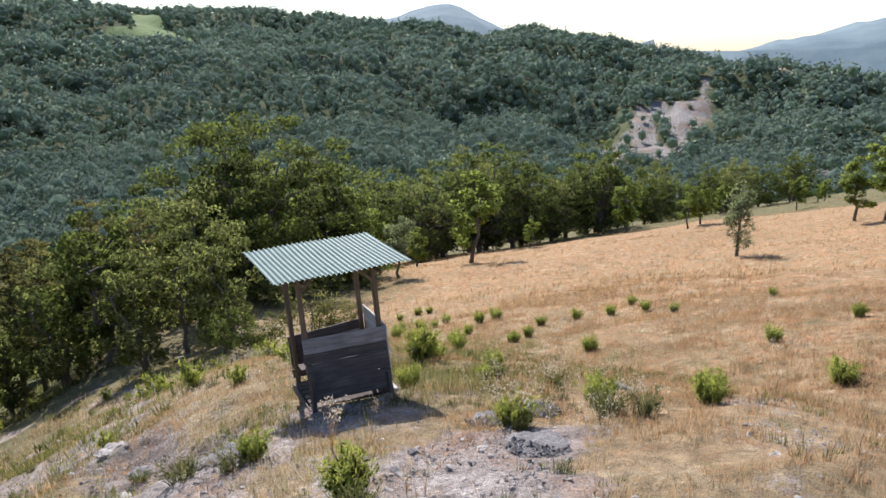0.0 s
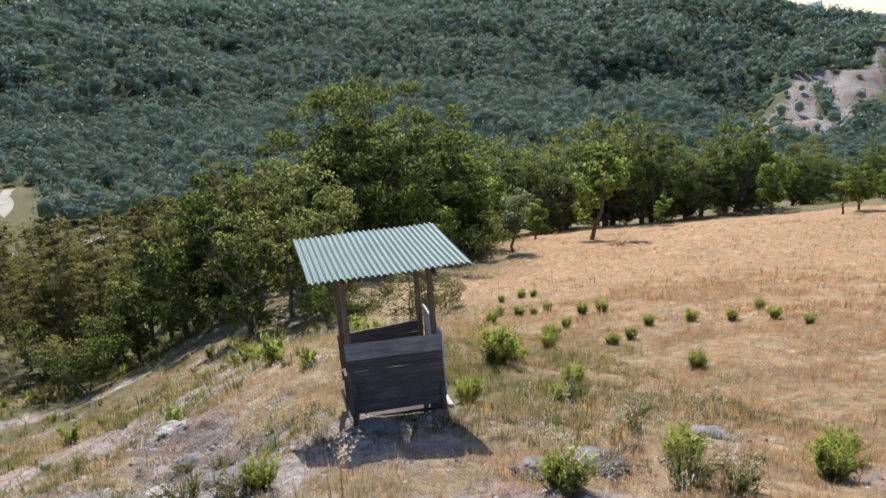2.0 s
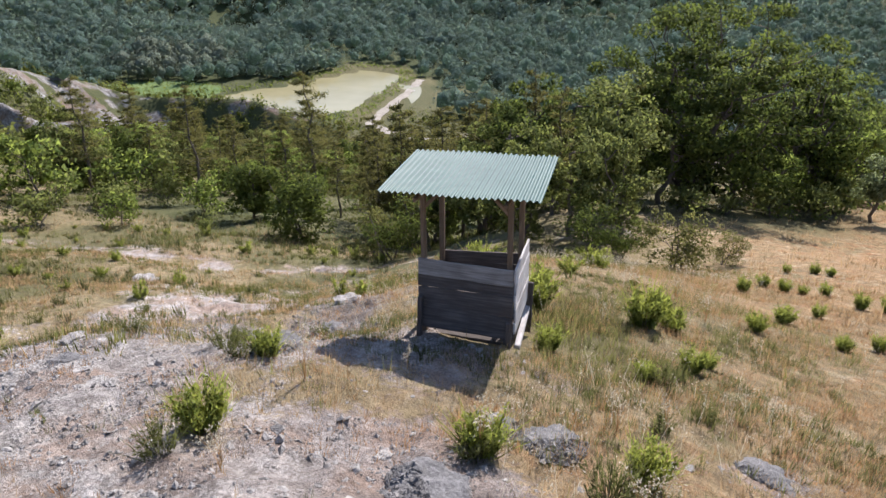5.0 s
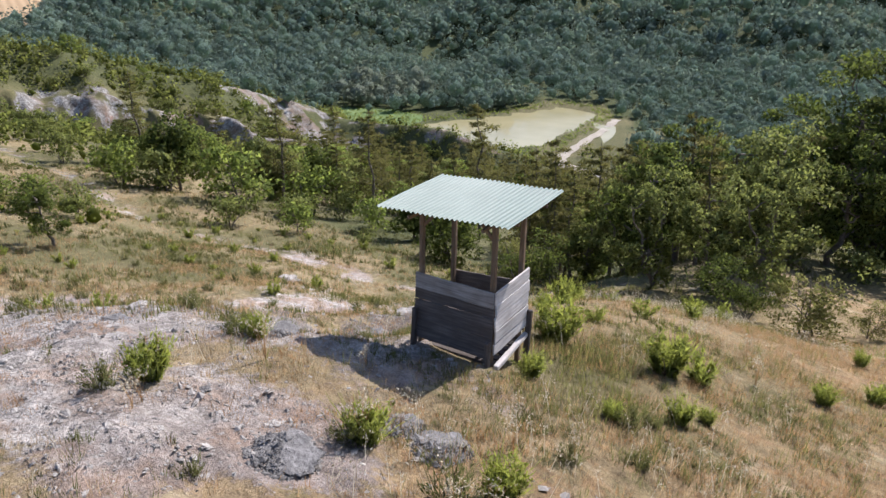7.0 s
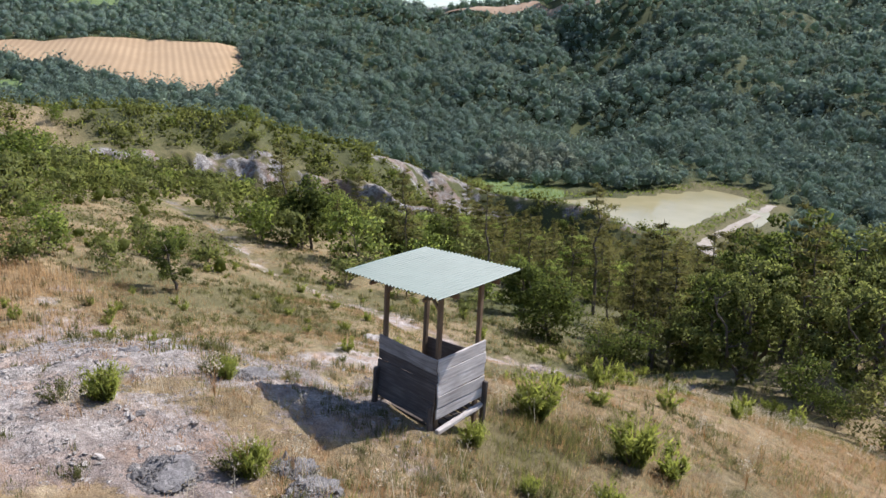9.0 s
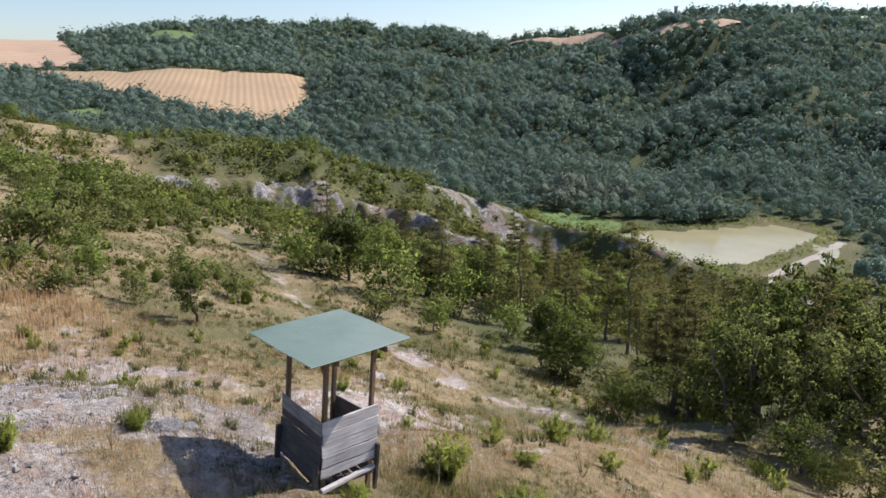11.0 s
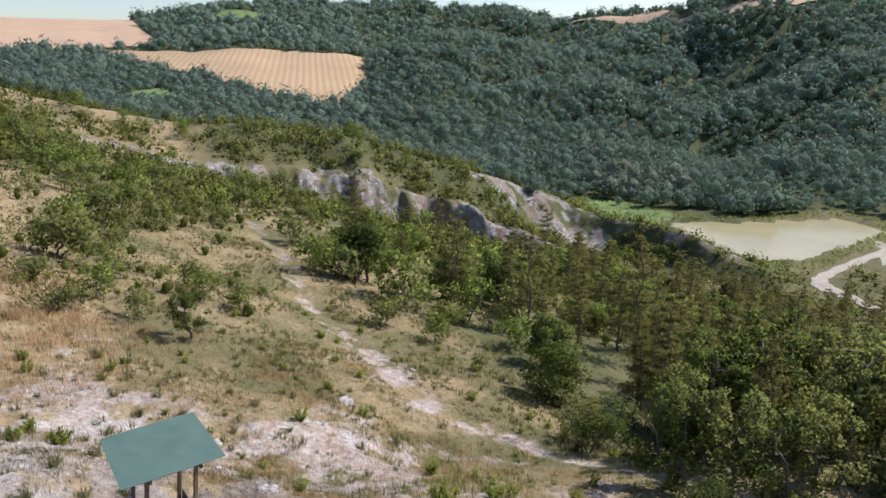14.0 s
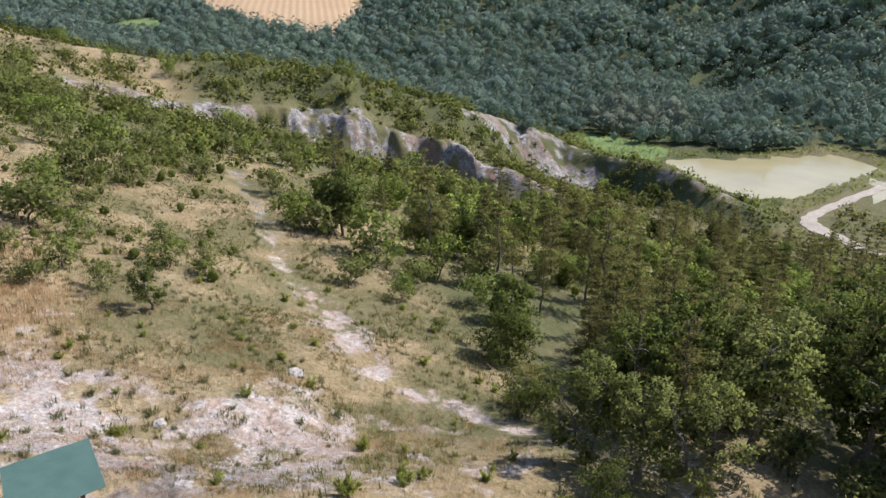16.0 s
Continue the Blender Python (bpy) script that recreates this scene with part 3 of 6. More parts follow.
# ---- ground ----
def cover(x, y):
    """Masks of the sheet: bare marl, green, woodland floor with painted tree shade."""
    az, r = polar(x, y)
    bare = np.maximum(bank(x, y), 1.35 * gullies(x, y) * (0.76 + 0.7 * fbm(x / 7, y / 7, 4, 71) + 0.8 * fbm(x / 2.8, y / 2.8, 3, 82)))
    bare = np.maximum(bare, (0.45 + 0.30 * bump(x, y, -20, 16.0, 10, 4)) * np.exp(-(track_off(x, y) / (1.35 + 1.1 * bump(x, y, -22, 16.5, 9, 5))) ** 2) * (0.85 + 0.9 * fbm(x / 1.4, y / 1.4, 4, 72)))
    bare = np.maximum(bare, 0.9 * bump(x, y, -23.5, 17.0, 5.5, 2.2, -12) * (0.75 + 0.6 * fbm(x / 1.2, y / 1.2, 3, 79)))
    bare = np.maximum(bare, 0.9 * smooth((scar(x, y) - 0.3) / 0.4))
    green = 1.0 * smooth((-x - 3 + 2 * fbm(x / 6, y / 6, 3, 73)) / 9) * smooth((y + 1) / 6)
    green = np.maximum(green, 0.8 * bump(x, y, 2.1, 0.8, 2.2, 3.8, 20))
    green = np.maximum(green, 0.5 * bump(x, y, -5, -2, 8, 4, 0))
    green = np.maximum(green, 0.65 * bump(x, y, -4.8, 10.0, 3.0, 6.5, 0))
    green = np.maximum(green, 0.7 * bump(x, y, 4.0, 3.0, 2.4, 4.0, 0))
    green = np.maximum(green, 0.95 * bump(x, y, 1.5, 13.5, 4.0, 6.0))
    green = np.maximum(green, 0.65 * bump(x, y, -4.0, 12.0, 6.0, 7.0))
    green = np.maximum(green, 0.8 * smooth((-x - 1) / 6) * smooth((y - 1) / 4))
    green = np.maximum(green, 0.35 + 0.4 * smooth((-x - 10) / 30) * smooth((y + 6) / 10) * (0.6 + 0.7 * fbm(x / 9, y / 9, 3, 75)) - 0.35)
    green = green * (1 - 0.85 * bump(x, y, -0.5, -4.2, 4.0, 2.0))
    green = np.where(r > 130, 1.0, green)
    green = np.where((x > 8) & (y < 75) & (r < 130), 0.05 + 0.12 * fbm(x / 9, y / 9, 2, 74), green)
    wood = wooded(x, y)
    # grove floor, its dark colour also standing in for shade under the trees
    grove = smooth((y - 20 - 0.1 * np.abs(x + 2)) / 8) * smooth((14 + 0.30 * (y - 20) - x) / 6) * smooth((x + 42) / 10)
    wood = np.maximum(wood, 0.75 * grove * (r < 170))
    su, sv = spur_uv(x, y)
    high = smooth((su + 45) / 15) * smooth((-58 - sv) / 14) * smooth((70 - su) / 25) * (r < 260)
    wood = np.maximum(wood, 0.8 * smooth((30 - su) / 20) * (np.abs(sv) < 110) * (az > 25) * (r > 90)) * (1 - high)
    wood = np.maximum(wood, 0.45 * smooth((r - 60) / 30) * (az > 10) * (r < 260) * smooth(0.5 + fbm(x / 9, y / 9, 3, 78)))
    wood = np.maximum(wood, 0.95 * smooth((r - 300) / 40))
    # tree shade painted dark on the ground below the grove
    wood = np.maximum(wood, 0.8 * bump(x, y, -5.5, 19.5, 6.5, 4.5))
    # floor colour laid thinly over this slope to darken it
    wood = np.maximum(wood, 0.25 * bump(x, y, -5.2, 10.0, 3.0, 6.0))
    wood = np.where(bare > 0.5, 0, wood)
    green = green * np.clip(0.75 + 0.9 * fbm(x / 4.5, y / 4.5, 3, 76), 0.35, 1.3) * np.where(r < 130, 1, 1.2)
    green = np.where(r > 95, 1.0 - 0.75 * high, green)
    return np.clip(bare, 0, 1), np.clip(green, 0, 1), np.clip(wood, 0, 1)


def inside(x, y, poly):
    x, y = np.asarray(x, float), np.asarray(y, float)
    got = np.zeros(np.shape(x), bool)
    for (ax, ay), (bx, by) in zip(poly, poly[1:] + poly[:1]):
        hit = ((ay > y) != (by > y)) & (x < (bx - ax) * (y - ay) / (by - ay + 1e-9) + ax)
        got ^= hit
    return got


def at(az, r):
    return (-r * math.sin(radians(az)), r * math.cos(radians(az)))


# open farmland on the far side, corners by bearing and distance
STUBBLE_FIELD = [at(61.4, 668), at(61.4, 570), at(62.2, 490), at(63.2, 435), at(65.5, 430), at(68.2, 455), at(71.3, 485), at(75.4, 545), at(80, 640), at(81.5, 705), at(76.2, 670), at(72.5, 655), at(68.1, 672), at(65.5, 655)]
RIPE_FIELD = [at(76.6, 715), at(80.5, 715), at(86, 670), at(97, 640), at(97, 1020), at(86, 1020), at(79.2, 1010), at(78.4, 850)]
CLEARING = [at(-8.2, 912), at(-6.2, 930), at(-3.9, 950), at(-1.5, 950), at(-1.7, 975), at(-3.7, 990), at(-2.7, 1160), at(-4.7, 1165), at(-5.7, 1085)]
STRIP = [at(45.5, 938), at(41.4, 905), at(38.1, 912), at(33.2, 782), at(29, 777), at(25.6, 850), at(25.6, 880), at(29.1, 808), at(33.2, 814), at(38.1, 942), at(41.4, 932), at(45.5, 950)]
SHELF = [at(-46.5, 815), at(-49, 840), at(-53.5, 850), at(-54, 920), at(-49, 930), at(-46.5, 870)]
MEADOW_PATCH = [at(73.5, 855), at(69.5, 850), at(69, 905), at(72.5, 920)]
GLADE = [at(76.2, 425), at(79.4, 415), at(80.4, 455), at(77.2, 475)]
FIELDS = [STUBBLE_FIELD, RIPE_FIELD, CLEARING, MEADOW_PATCH, GLADE, STRIP, SHELF]
ROAD = [(-80, 244), (-78, 228), (-76.5, 205), (-75, 183), (-71.5, 174), (-63, 171.5), (-52, 172), (-40, 182)]


def scar(x, y):
    """Landslips on the far hill, where the rock shows."""
    az, r = polar(x, y)
    s = 1.6 * np.exp(-((az + 43.6 + (r - 560) * 0.012) / 3.8) ** 2 - ((r - 590) / 170) ** 2)
    s = s + 1.0 * np.exp(-((az + 18.6) / 0.8) ** 2 - ((r - 700) / 45) ** 2) + 0.9 * np.exp(-((az + 57) / 3) ** 2 - ((r - 420) / 40) ** 2)
    return s * (0.75 + 0.7 * fbm(az * 0.9, r / 60, 3, 77))


def road_off(x, y):
    best = np.full(np.shape(x), 1e9)
    for (ax, ay), (bx, by) in zip(ROAD[:-1], ROAD[1:]):
        dx, dy = bx - ax, by - ay
        t = np.clip(((x - ax) * dx + (y - ay) * dy) / (dx * dx + dy * dy), 0, 1)
        best = np.minimum(best, np.hypot(x - ax - t * dx, y - ay - t * dy))
    return best


def wooded(x, y):
    """Where the far woods stand, 0..1."""
    az, r = polar(x, y)
    foot = np.interp(az, BEARING, FOOT)
    foot = foot * (1 - 0.28 * smooth((az - 42) / 10))
    w = smooth((r - foot * 0.86 + 14 * vnoise(x / 40, y / 40, 81)) / 18)
    w = np.maximum(w, smooth((x + 65) / 14) * smooth((y - 185) / 14) * (r < 400))
    w = np.maximum(w, smooth((-behind_spur(x, y) - 10 + 6 * vnoise(x / 12, y / 12, 82)) / 10) * (az > 46) * smooth((r - 175) / 25))
    w = np.maximum(w, 0.95 * (np.hypot((x + 178) / 24, (y - 228) / 20) < 1))
    w = w * (wet(x, y) > 2.2) * (road_off(x, y) > 6)
    w = w * (1 - 0.95 * smooth((scar(x, y) - 0.25) / 0.3))
    for poly in FIELDS:
        w = w * ~inside(x, y, poly) * ~inside(x * (1 + 9 / (r + 1)), y * (1 + 9 / (r + 1)), poly)
    w = w * (1 - 0.9 * (np.hypot((x + 158) / 24, (y - 198) / 15) < 1))
    return w


def make_ground():
    rings = np.concatenate([[0.0], np.geomspace(0.25, 48, 240), np.linspace(49.1, 215, 200), np.geomspace(220, 4600, 110)])
    angles = np.concatenate([np.linspace(-72, 32, 260)[:-1], np.linspace(32, 80, 230)[:-1], np.linspace(80, 102, 55), np.linspace(102, 288, 70)[1:-1]])
    A, R = np.meshgrid(np.radians(angles), rings)
    X, Y = -R * np.sin(A) + 1.0, R * np.cos(A) - 1.5
    Z = land(X, Y)
    n, k = len(angles), len(rings)
    i, j = np.meshgrid(np.arange(k - 1), np.arange(n), indexing="ij")
    a, b = i * n + j, i * n + (j + 1) % n
    faces = np.stack([a, a + n, b + n, b], -1).reshape(-1, 4)
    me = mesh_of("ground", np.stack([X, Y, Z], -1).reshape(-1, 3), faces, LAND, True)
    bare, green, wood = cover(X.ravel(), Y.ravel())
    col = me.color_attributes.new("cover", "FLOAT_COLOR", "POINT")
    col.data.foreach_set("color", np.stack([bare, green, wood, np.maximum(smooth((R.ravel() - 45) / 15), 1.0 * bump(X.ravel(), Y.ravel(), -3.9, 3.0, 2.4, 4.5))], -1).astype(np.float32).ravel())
    tagged(new("ground", me), "dry grassy hillside with bare grey marl above a wooded valley", "ground", kind="structure")


make_ground()


def draped(name, poly, step, lift, material, label, category):
    """A patch of farmland lying on the land."""
    bm = bmesh.new()
    bm.faces.new([bm.verts.new((x, y, 0)) for x, y in poly])
    xs, ys = [p[0] for p in poly], [p[1] for p in poly]
    for axis, lo, hi in ((0, min(xs), max(xs)), (1, min(ys), max(ys))):
        for c in np.arange(lo + step, hi, step):
            co, no = [0, 0, 0], [0, 0, 0]
            co[axis], no[axis] = c, 1
            bmesh.ops.bisect_plane(bm, geom=bm.verts[:] + bm.edges[:] + bm.faces[:], plane_co=co, plane_no=no)
    zs = land(np.array([v.co.x for v in bm.verts]), np.array([v.co.y for v in bm.verts]))
    for v, z in zip(bm.verts, zs):
        v.co.z = z + lift
    bmesh.ops.recalc_face_normals(bm, faces=bm.faces[:])
    me = bpy.data.meshes.new(name)
    bm.to_mesh(me)
    bm.free()
    me.materials.append(material)
    for p in me.polygons:
        p.use_smooth = True
    return tagged(new(name, me), label, category, kind="structure")


draped("field_stubble", STUBBLE_FIELD, 14, 1.2, STUBBLE, "mown straw-coloured field in stripes between woods", "field")
draped("field_ripe", RIPE_FIELD, 16, 1.2, TILLED, "broad tan field on the far hillside", "field")
draped("field_clearing", CLEARING, 12, 1.5, PASTURE, "narrow green clearing high in the woods", "field")
draped("field_strip", STRIP, 12, 1.2, TILLED, "narrow tan field along the wooded ridge", "field")
draped("field_shelf", SHELF, 12, 1.2, TILLED, "narrow tan field on a shelf of the hill", "field")
draped("field_meadow", MEADOW_PATCH, 12, 1.5, PASTURE, "small green meadow under the wooded top", "field")
REEDBED = [(-158 + 22 * math.cos(0.45 * k) * (1 + 0.12 * math.sin(5 * k)), 198 + 13 * math.sin(0.45 * k) * (1 + 0.1 * math.cos(3 * k))) for k in range(14)]
draped("field_reedbed", REEDBED, 3, 0.15, PASTURE, "bright green wet meadow beside the pond", "meadow")
draped("field_glade", GLADE, 10, 1.0, PASTURE, "small pale green glade in the woods", "field")


def make_pond():
    t = np.linspace(0, 2 * np.pi, 97)[:-1]
    rings = [0.3, 0.7, 1.0]
    verts, faces = [(-104, 208, -50.0)], []
    for s in rings:
        for a in t:
            verts.append((-107 + s * 36 * math.cos(a), 208 + s * 46 * math.sin(a), -50.0))
    bm = bmesh.new()
    vs = [bm.verts.new(v) for v in verts]
    n = len(t)
    for j in range(n):
        bm.faces.new((vs[0], vs[1 + j], vs[1 + (j + 1) % n]))
        for k in range(2):
            a, b = 1 + k * n + j, 1 + k * n + (j + 1) % n
            bm.faces.new((vs[a], vs[a + n], vs[b + n], vs[b]))
    me = bpy.data.meshes.new("water")
    bm.to_mesh(me)
    bm.free()
    me.materials.append(WATER)
    tagged(new("water", me), "muddy olive pond on the valley floor", "pond", kind="structure")


make_pond()


def make_road():
    pts = [Vector((x, y, 0)) for x, y in ROAD]
    fine = []
    for k in range(len(pts) - 1):
        p0, p1, p2, p3 = pts[max(k - 1, 0)], pts[k], pts[k + 1], pts[min(k + 2, len(pts) - 1)]
        for u in np.linspace(0, 1, 10, endpoint=False):
            fine.append(0.5 * ((2 * p1) + (p2 - p0) * u + (2 * p0 - 5 * p1 + 4 * p2 - p3) * u * u + (3 * p1 - p0 - 3 * p2 + p3) * u ** 3))
    fine.append(pts[-1])
    verts, faces = [], []
    for i, p in enumerate(fine):
        d = (fine[min(i + 1, len(fine) - 1)] - fine[max(i - 1, 0)]).normalized()
        side = Vector((d.y, -d.x, 0))
        wide = 1.5 + 0.25 * math.sin(i * 1.3) + 1.2 * math.exp(-((i - 44) / 8) ** 2)
        for s in (-1, -0.5, 0, 0.5, 1):
            q = p + side * s * wide
            verts.append((q.x, q.y, ground(q.x, q.y) + 0.22 - 0.05 * abs(s)))
        if i:
            for c in range(4):
                a = (i - 1) * 5 + c
                faces.append((a, a + 1, a + 6, a + 5))
    tagged(new("road", mesh_of("road", verts, faces, GRAVEL, True)), "pale gravel road along the pond", "road", kind="structure")


make_road()


# ---- mountains on the horizon ----
def make_mountains():
    az = np.linspace(-80, 110, 240)
    def crest(a):
        e = 2.2 + 0.5 * np.sin(a / 5.0) + 0.35 * np.sin(a / 2.3 + 1)
        e = np.where(a < -44, -0.4 + 2.6 * smooth((-46 - a) / 14), np.where(a > 20, 2.0, e))
        e = e + 0.55 * np.exp(-((a + 27.2) / 3.2) ** 2) - 2.2 * np.exp(-((a + 39) / 6.0) ** 2)
        e = e + 0.5 * np.exp(-((a + 19.6) / 1.6) ** 2) + 0.4 * np.exp(-((a + 11) / 3) ** 2)
        return e
    rows = [(2300, -2.0), (2600, 0.0), (3000, 0.75), (3400, 1.0), (4300, 0.6)]
    verts, faces, n = [], [], len(az)
    for r, s in rows:
        for k, a in enumerate(az):
            z = 4.8 + r * math.tan(radians(float(crest(a)) * max(s, 0.0) + min(s, 0.0) * 3)) + 12 * float(fbm(np.array([a / 2.0]), np.array([r / 300]), 3, 91)[0]) * (s > 0)
            x, y = at(a, r)
            verts.append((x, y, z))
    for i in range(len(rows) - 1):
        for k in range(n - 1):
            faces.append((i * n + k, i * n + k + 1, (i + 1) * n + k + 1, (i + 1) * n + k))
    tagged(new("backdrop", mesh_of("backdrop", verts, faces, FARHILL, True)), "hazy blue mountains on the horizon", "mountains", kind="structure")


make_mountains()

# ---- buildings on the far ridge ----
def plaster_material(name, a, b):
    m, nt, bsdf = mat(name)
    n = noise_of(nt, 0.4, 6, 0.65, place(nt))
    nt.links.new(ramp(nt, n, [(0.35, a), (0.65, b)]), bsdf.inputs["Base Color"])
    bsdf.inputs["Roughness"].default_value = 0.9
    bumped(nt, bsdf, n, 0.3, 0.05)
    return m


PLASTER = plaster_material("farm_plaster", (0.46, 0.43, 0.39), (0.58, 0.55, 0.50))
ROOFING = plaster_material("farm_roofing", (0.26, 0.26, 0.27), (0.36, 0.36, 0.37))


def farm_building(name, az, r, length, deep, high, roof, lift, label, category):
    """Plastered walls with window openings set in, and a pitched roof with eaves."""
    x, y = at(az, r)
    thing = empty(name, pose(x, y, ground(x, y) + lift, 0, 0, az))
    bm = bmesh.new()
    bmesh.ops.create_cube(bm, size=1)
    bmesh.ops.scale(bm, vec=(length, deep, high + lift + 4), verts=bm.verts)
    bmesh.ops.translate(bm, vec=(0, 0, (high - lift - 4) / 2), verts=bm.verts)
    part("wall", bm, PLASTER, thing)
    bm = bmesh.new()
    e, l = deep / 2 + 0.5, length / 2 + 0.6
    pts = [(-l, -e, high), (l, -e, high), (l, e, high), (-l, e, high), (-l, 0, high + roof), (l, 0, high + roof)]
    vs = [bm.verts.new(p) for p in pts]
    for f in ((0, 1, 5, 4), (2, 3, 4, 5), (1, 2, 5), (3, 0, 4), (3, 2, 1, 0)):
        bm.faces.new([vs[i] for i in f])
    part("roof", bm, ROOFING, thing, "grey pitched roof")
    for k in range(max(1, int(length // 6))):
        bm = bmesh.new()
        bmesh.ops.create_cube(bm, size=1)
        bmesh.ops.scale(bm, vec=(1.4, 0.1, 1.5), verts=bm.verts)
        bmesh.ops.translate(bm, vec=(-length / 2 + (k + 0.5) * length / max(1, int(length // 6)), -deep / 2 - 0.03, high * 0.55), verts=bm.verts)
        part("window", bm, BARK, thing, "dark window")
    return tagged(thing, label, category)


farm_building("farm_building", 45.7, 985, 50, 11, 4.5, 2.0, 4.5, "long low pale farm building on the far ridge", "building")
farm_building("tower", 32.4, 890, 4.0, 4.0, 13, 1.2, 1.0, "small old stone tower among trees on the ridge", "tower")

# ---- the hide ----
LEAN = Matrix(((1, 0, -0.047, 0), (0, 1, 0.12, 0), (0, 0, 1, 0), (0, 0, 0, 1)))


def plank(name, parent, size, at_, turn=(0, 0, 0), material=None, label="", wear=0.006, seed=0):
    """A sawn board or post with worn edges, its length along local x, centred at at_."""
    rng = random.Random(seed)
    bm = bmesh.new()
    bmesh.ops.create_cube(bm, size=1)
    bmesh.ops.scale(bm, vec=size, verts=bm.verts)
    for c in np.linspace(-0.5, 0.5, 7)[1:-1]:
        bmesh.ops.bisect_plane(bm, geom=bm.verts[:] + bm.edges[:] + bm.faces[:], plane_co=(c * size[0], 0, 0), plane_no=(1, 0, 0))
    for v in bm.verts:
        v.co += Vector((rng.uniform(-1, 1) * wear, rng.uniform(-0.3, 0.3) * wear, rng.uniform(-1, 1) * wear * 0.7))
    bmesh.ops.bevel(bm, geom=[e for e in bm.edges if len(e.link_faces) == 2 and e.calc_face_angle(0) > 1.0], offset=min(size) * 0.16, segments=1, affect="EDGES")
    m = pose(*at_, *turn)
    ob = part(name, bm, material or BOARD, parent, label)
    full = LEAN @ m
    base = Matrix.Translation(full.translation) @ m.to_3x3().to_4x4()
    ob.data.transform(base.inverted() @ full)
    ob.matrix_basis = base
    return ob


def corrugated(parent):
    """A corrugated sheet with thickness, 27 waves wide, ridges from front to back."""
    waves, per, rows = 27, 10, 9
    nx, verts, faces = waves * per + 1, [], []
    fl, fr, bl, br = Vector((-0.93, -0.83, 2.015)), Vector((0.96, -0.81, 2.08)), Vector((-0.98, 0.80, 2.02)), Vector((0.93, 0.83, 2.085))
    for side in (1, -1):
        for j in range(rows):
            for i in range(nx):
                u, v = i / (nx - 1), j / (rows - 1)
                p = fl.lerp(fr, u).lerp(bl.lerp(br, u), v)
                sag = -0.012 * math.sin(math.pi * v) * math.sin(math.pi * u) + 0.006 * math.sin(9 * u + 4 * v)
                verts.append(p + Vector((0, 0, 0.0130 * math.sin(2 * math.pi * waves * u) + sag + side * 0.0012)))
    o = rows * nx
    for j in range(rows - 1):
        for i in range(nx - 1):
            a = j * nx + i
            faces += [(a, a + 1, a + nx + 1, a + nx), (o + a, o + a + nx, o + a + nx + 1, o + a + 1)]
    rim = list(range(nx)) + [j * nx + nx - 1 for j in range(1, rows)] + [(rows - 1) * nx + i for i in range(nx - 2, -1, -1)] + [j * nx for j in range(rows - 2, 0, -1)]
    c = len(verts)
    for side in (0, o):
        verts += [verts[side + k].copy() for k in rim]
    n = len(rim)
    faces += [(c + k, c + n + k, c + n + (k + 1) % n, c + (k + 1) % n) for k in range(n)]
    return under("roof_sheet", mesh_of("roof_sheet", verts, faces, SHEET, True), parent, "green corrugated sheet, glinting pale against the sun")


